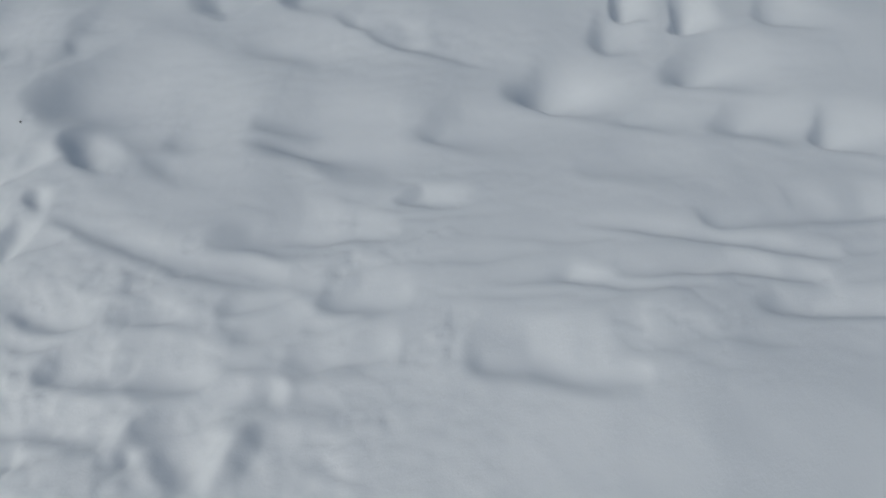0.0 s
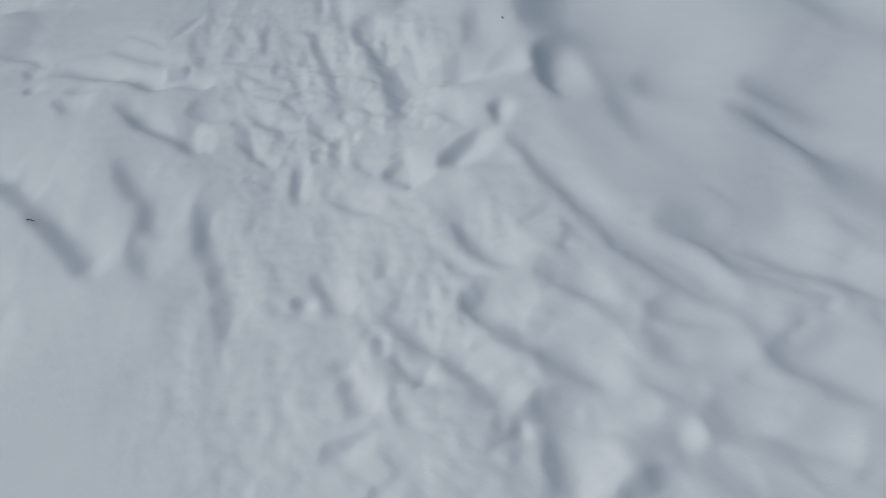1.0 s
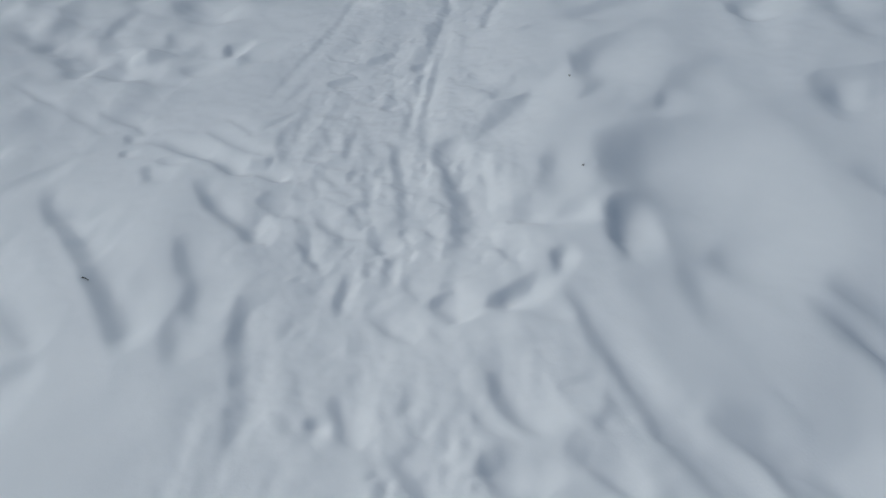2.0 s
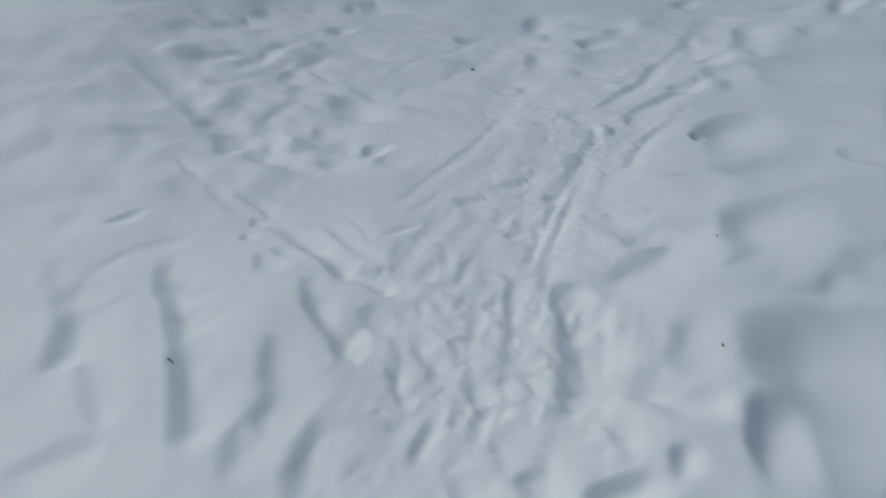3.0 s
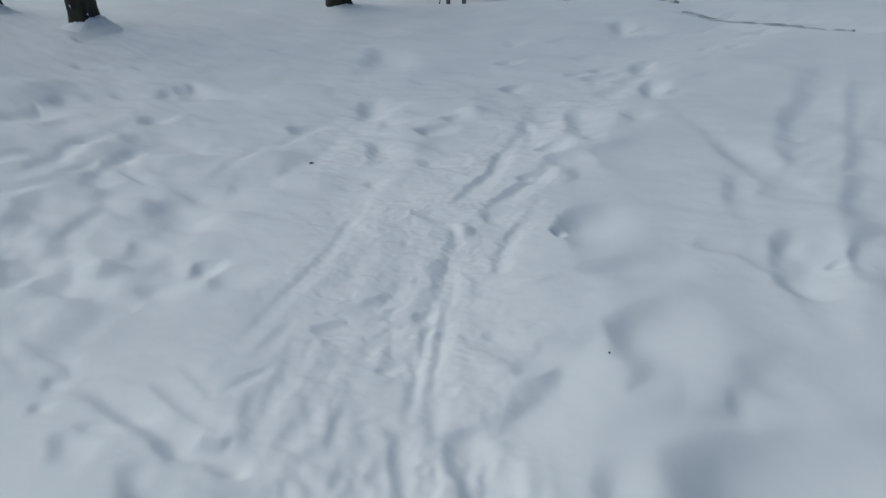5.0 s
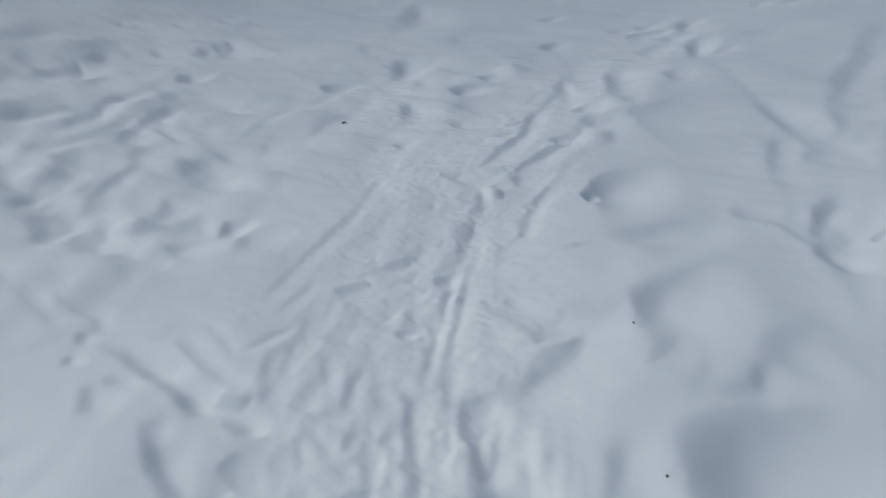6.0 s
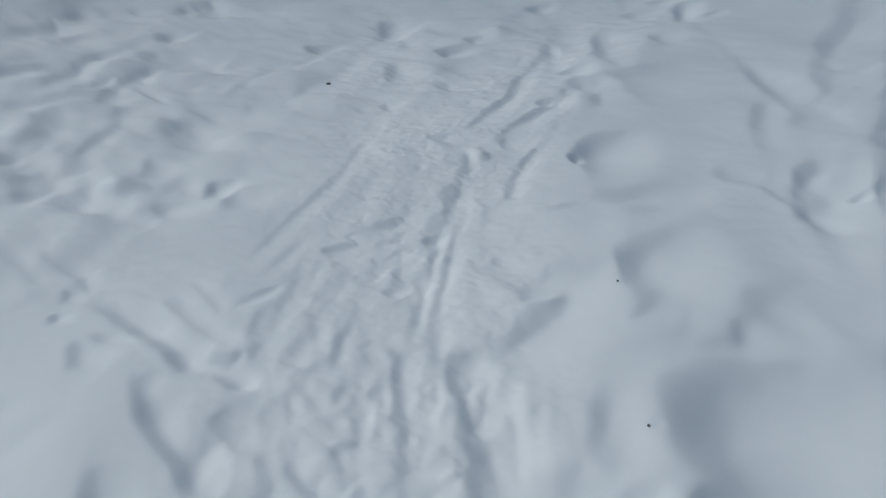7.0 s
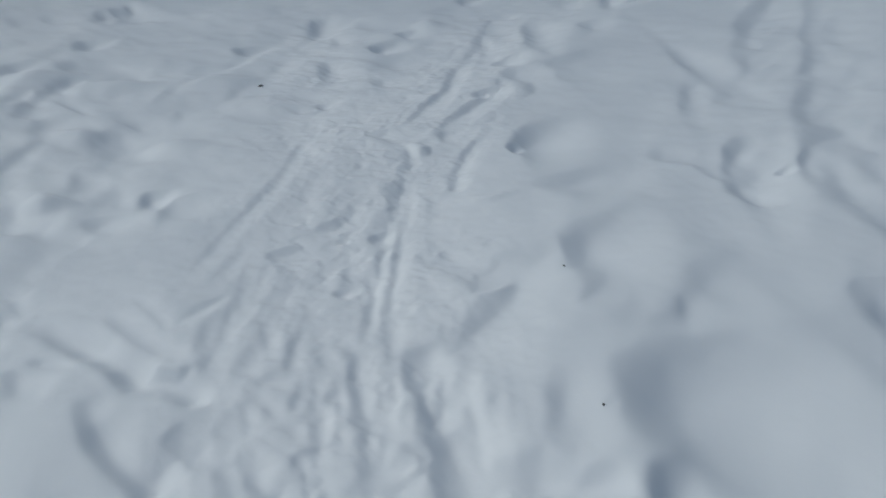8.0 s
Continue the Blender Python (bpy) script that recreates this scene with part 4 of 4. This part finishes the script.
car(pose(CAR_X, CAR_Y, -0.15, 0, 5.4, 12.9))


# ---- the steel frame in front of the car ----
def steel_frame():
    x0, y0, x1, y1 = -11.63, 10.53, -11.55, 10.91
    root = empty("steel_frame", pose(x0, y0, ground_z(x0, y0)), "grey steel stand with two posts and a slanting brace", "stand")
    other = Vector((x1 - x0, y1 - y0, ground_z(x1, y1) - ground_z(x0, y0)))
    for p in (Vector((0, 0, 0)), other):
        bm = bmesh.new()
        tube(bm, [p + Vector((0, 0, z)) for z in (-0.15, 0.3, 0.8, 1.15)], [0.045] * 4, 14)
        part("post", bm, STEEL, root, "grey steel post")
    bm = bmesh.new()
    tube(bm, [Vector((-0.12, -0.20, -0.1)), Vector((-0.05, -0.1, 0.4)), Vector((0, 0, 0.85))], [0.014] * 3, 8)
    part("brace", bm, STEEL, root, "thin slanting brace")
    bm = bmesh.new()
    tube(bm, [Vector((0, -0.1, 1.15)), other * 0.5 + Vector((0, 0, 1.15)), other + Vector((0, 0.1, 1.15))], [0.03] * 3, 12)
    part("crossbar", bm, STEEL, root)


steel_frame()


# ---- small dark bits on the snow ----
def dirt_clump(x, y, size, seed):
    root = bmesh.new()
    bmesh.ops.create_icosphere(root, subdivisions=3, radius=1)
    for v in root.verts:
        v.co *= 1 + 0.45 * noise.noise(v.co * 1.7 + Vector((seed, 0, 0)))
        v.co = Vector((v.co.x * size * 1.2, v.co.y * size, v.co.z * size * 0.8))
    ob = part("dirt_clump", root, DIRT, None)
    ob.matrix_world = pose(x, y, ground_z(x, y) + size * 0.3, 0, 0, seed * 40)
    tagged(ob, "small dark clod of earth lying on snow", "clod", "clods on the snow")


for n, (px, py, size) in enumerate(((-4.354, 2.652, 0.011), (-1.365, 1.74, 0.0036), (-1.79, 2.175, 0.0035))):
    dirt_clump(px, py, size, n + 2)


def twig(x, y, length, angle):
    bm = bmesh.new()
    tube(bm, [Vector((length * (q - 0.5), 0.12 * length * math.sin(q * 4), 0.004 * math.sin(q * 7))) for q in (0, 0.25, 0.5, 0.75, 1)], [0.0016, 0.0018, 0.0016, 0.0013, 0.0008], 7)
    ob = part("twig", bm, TWIG, None)
    ob.matrix_world = pose(x, y, ground_z(x, y) + 0.003, 0, 0, angle)
    tagged(ob, "thin brown twig half buried in snow", "twig")


twig(-2.23, 0.375, 0.04, 30)
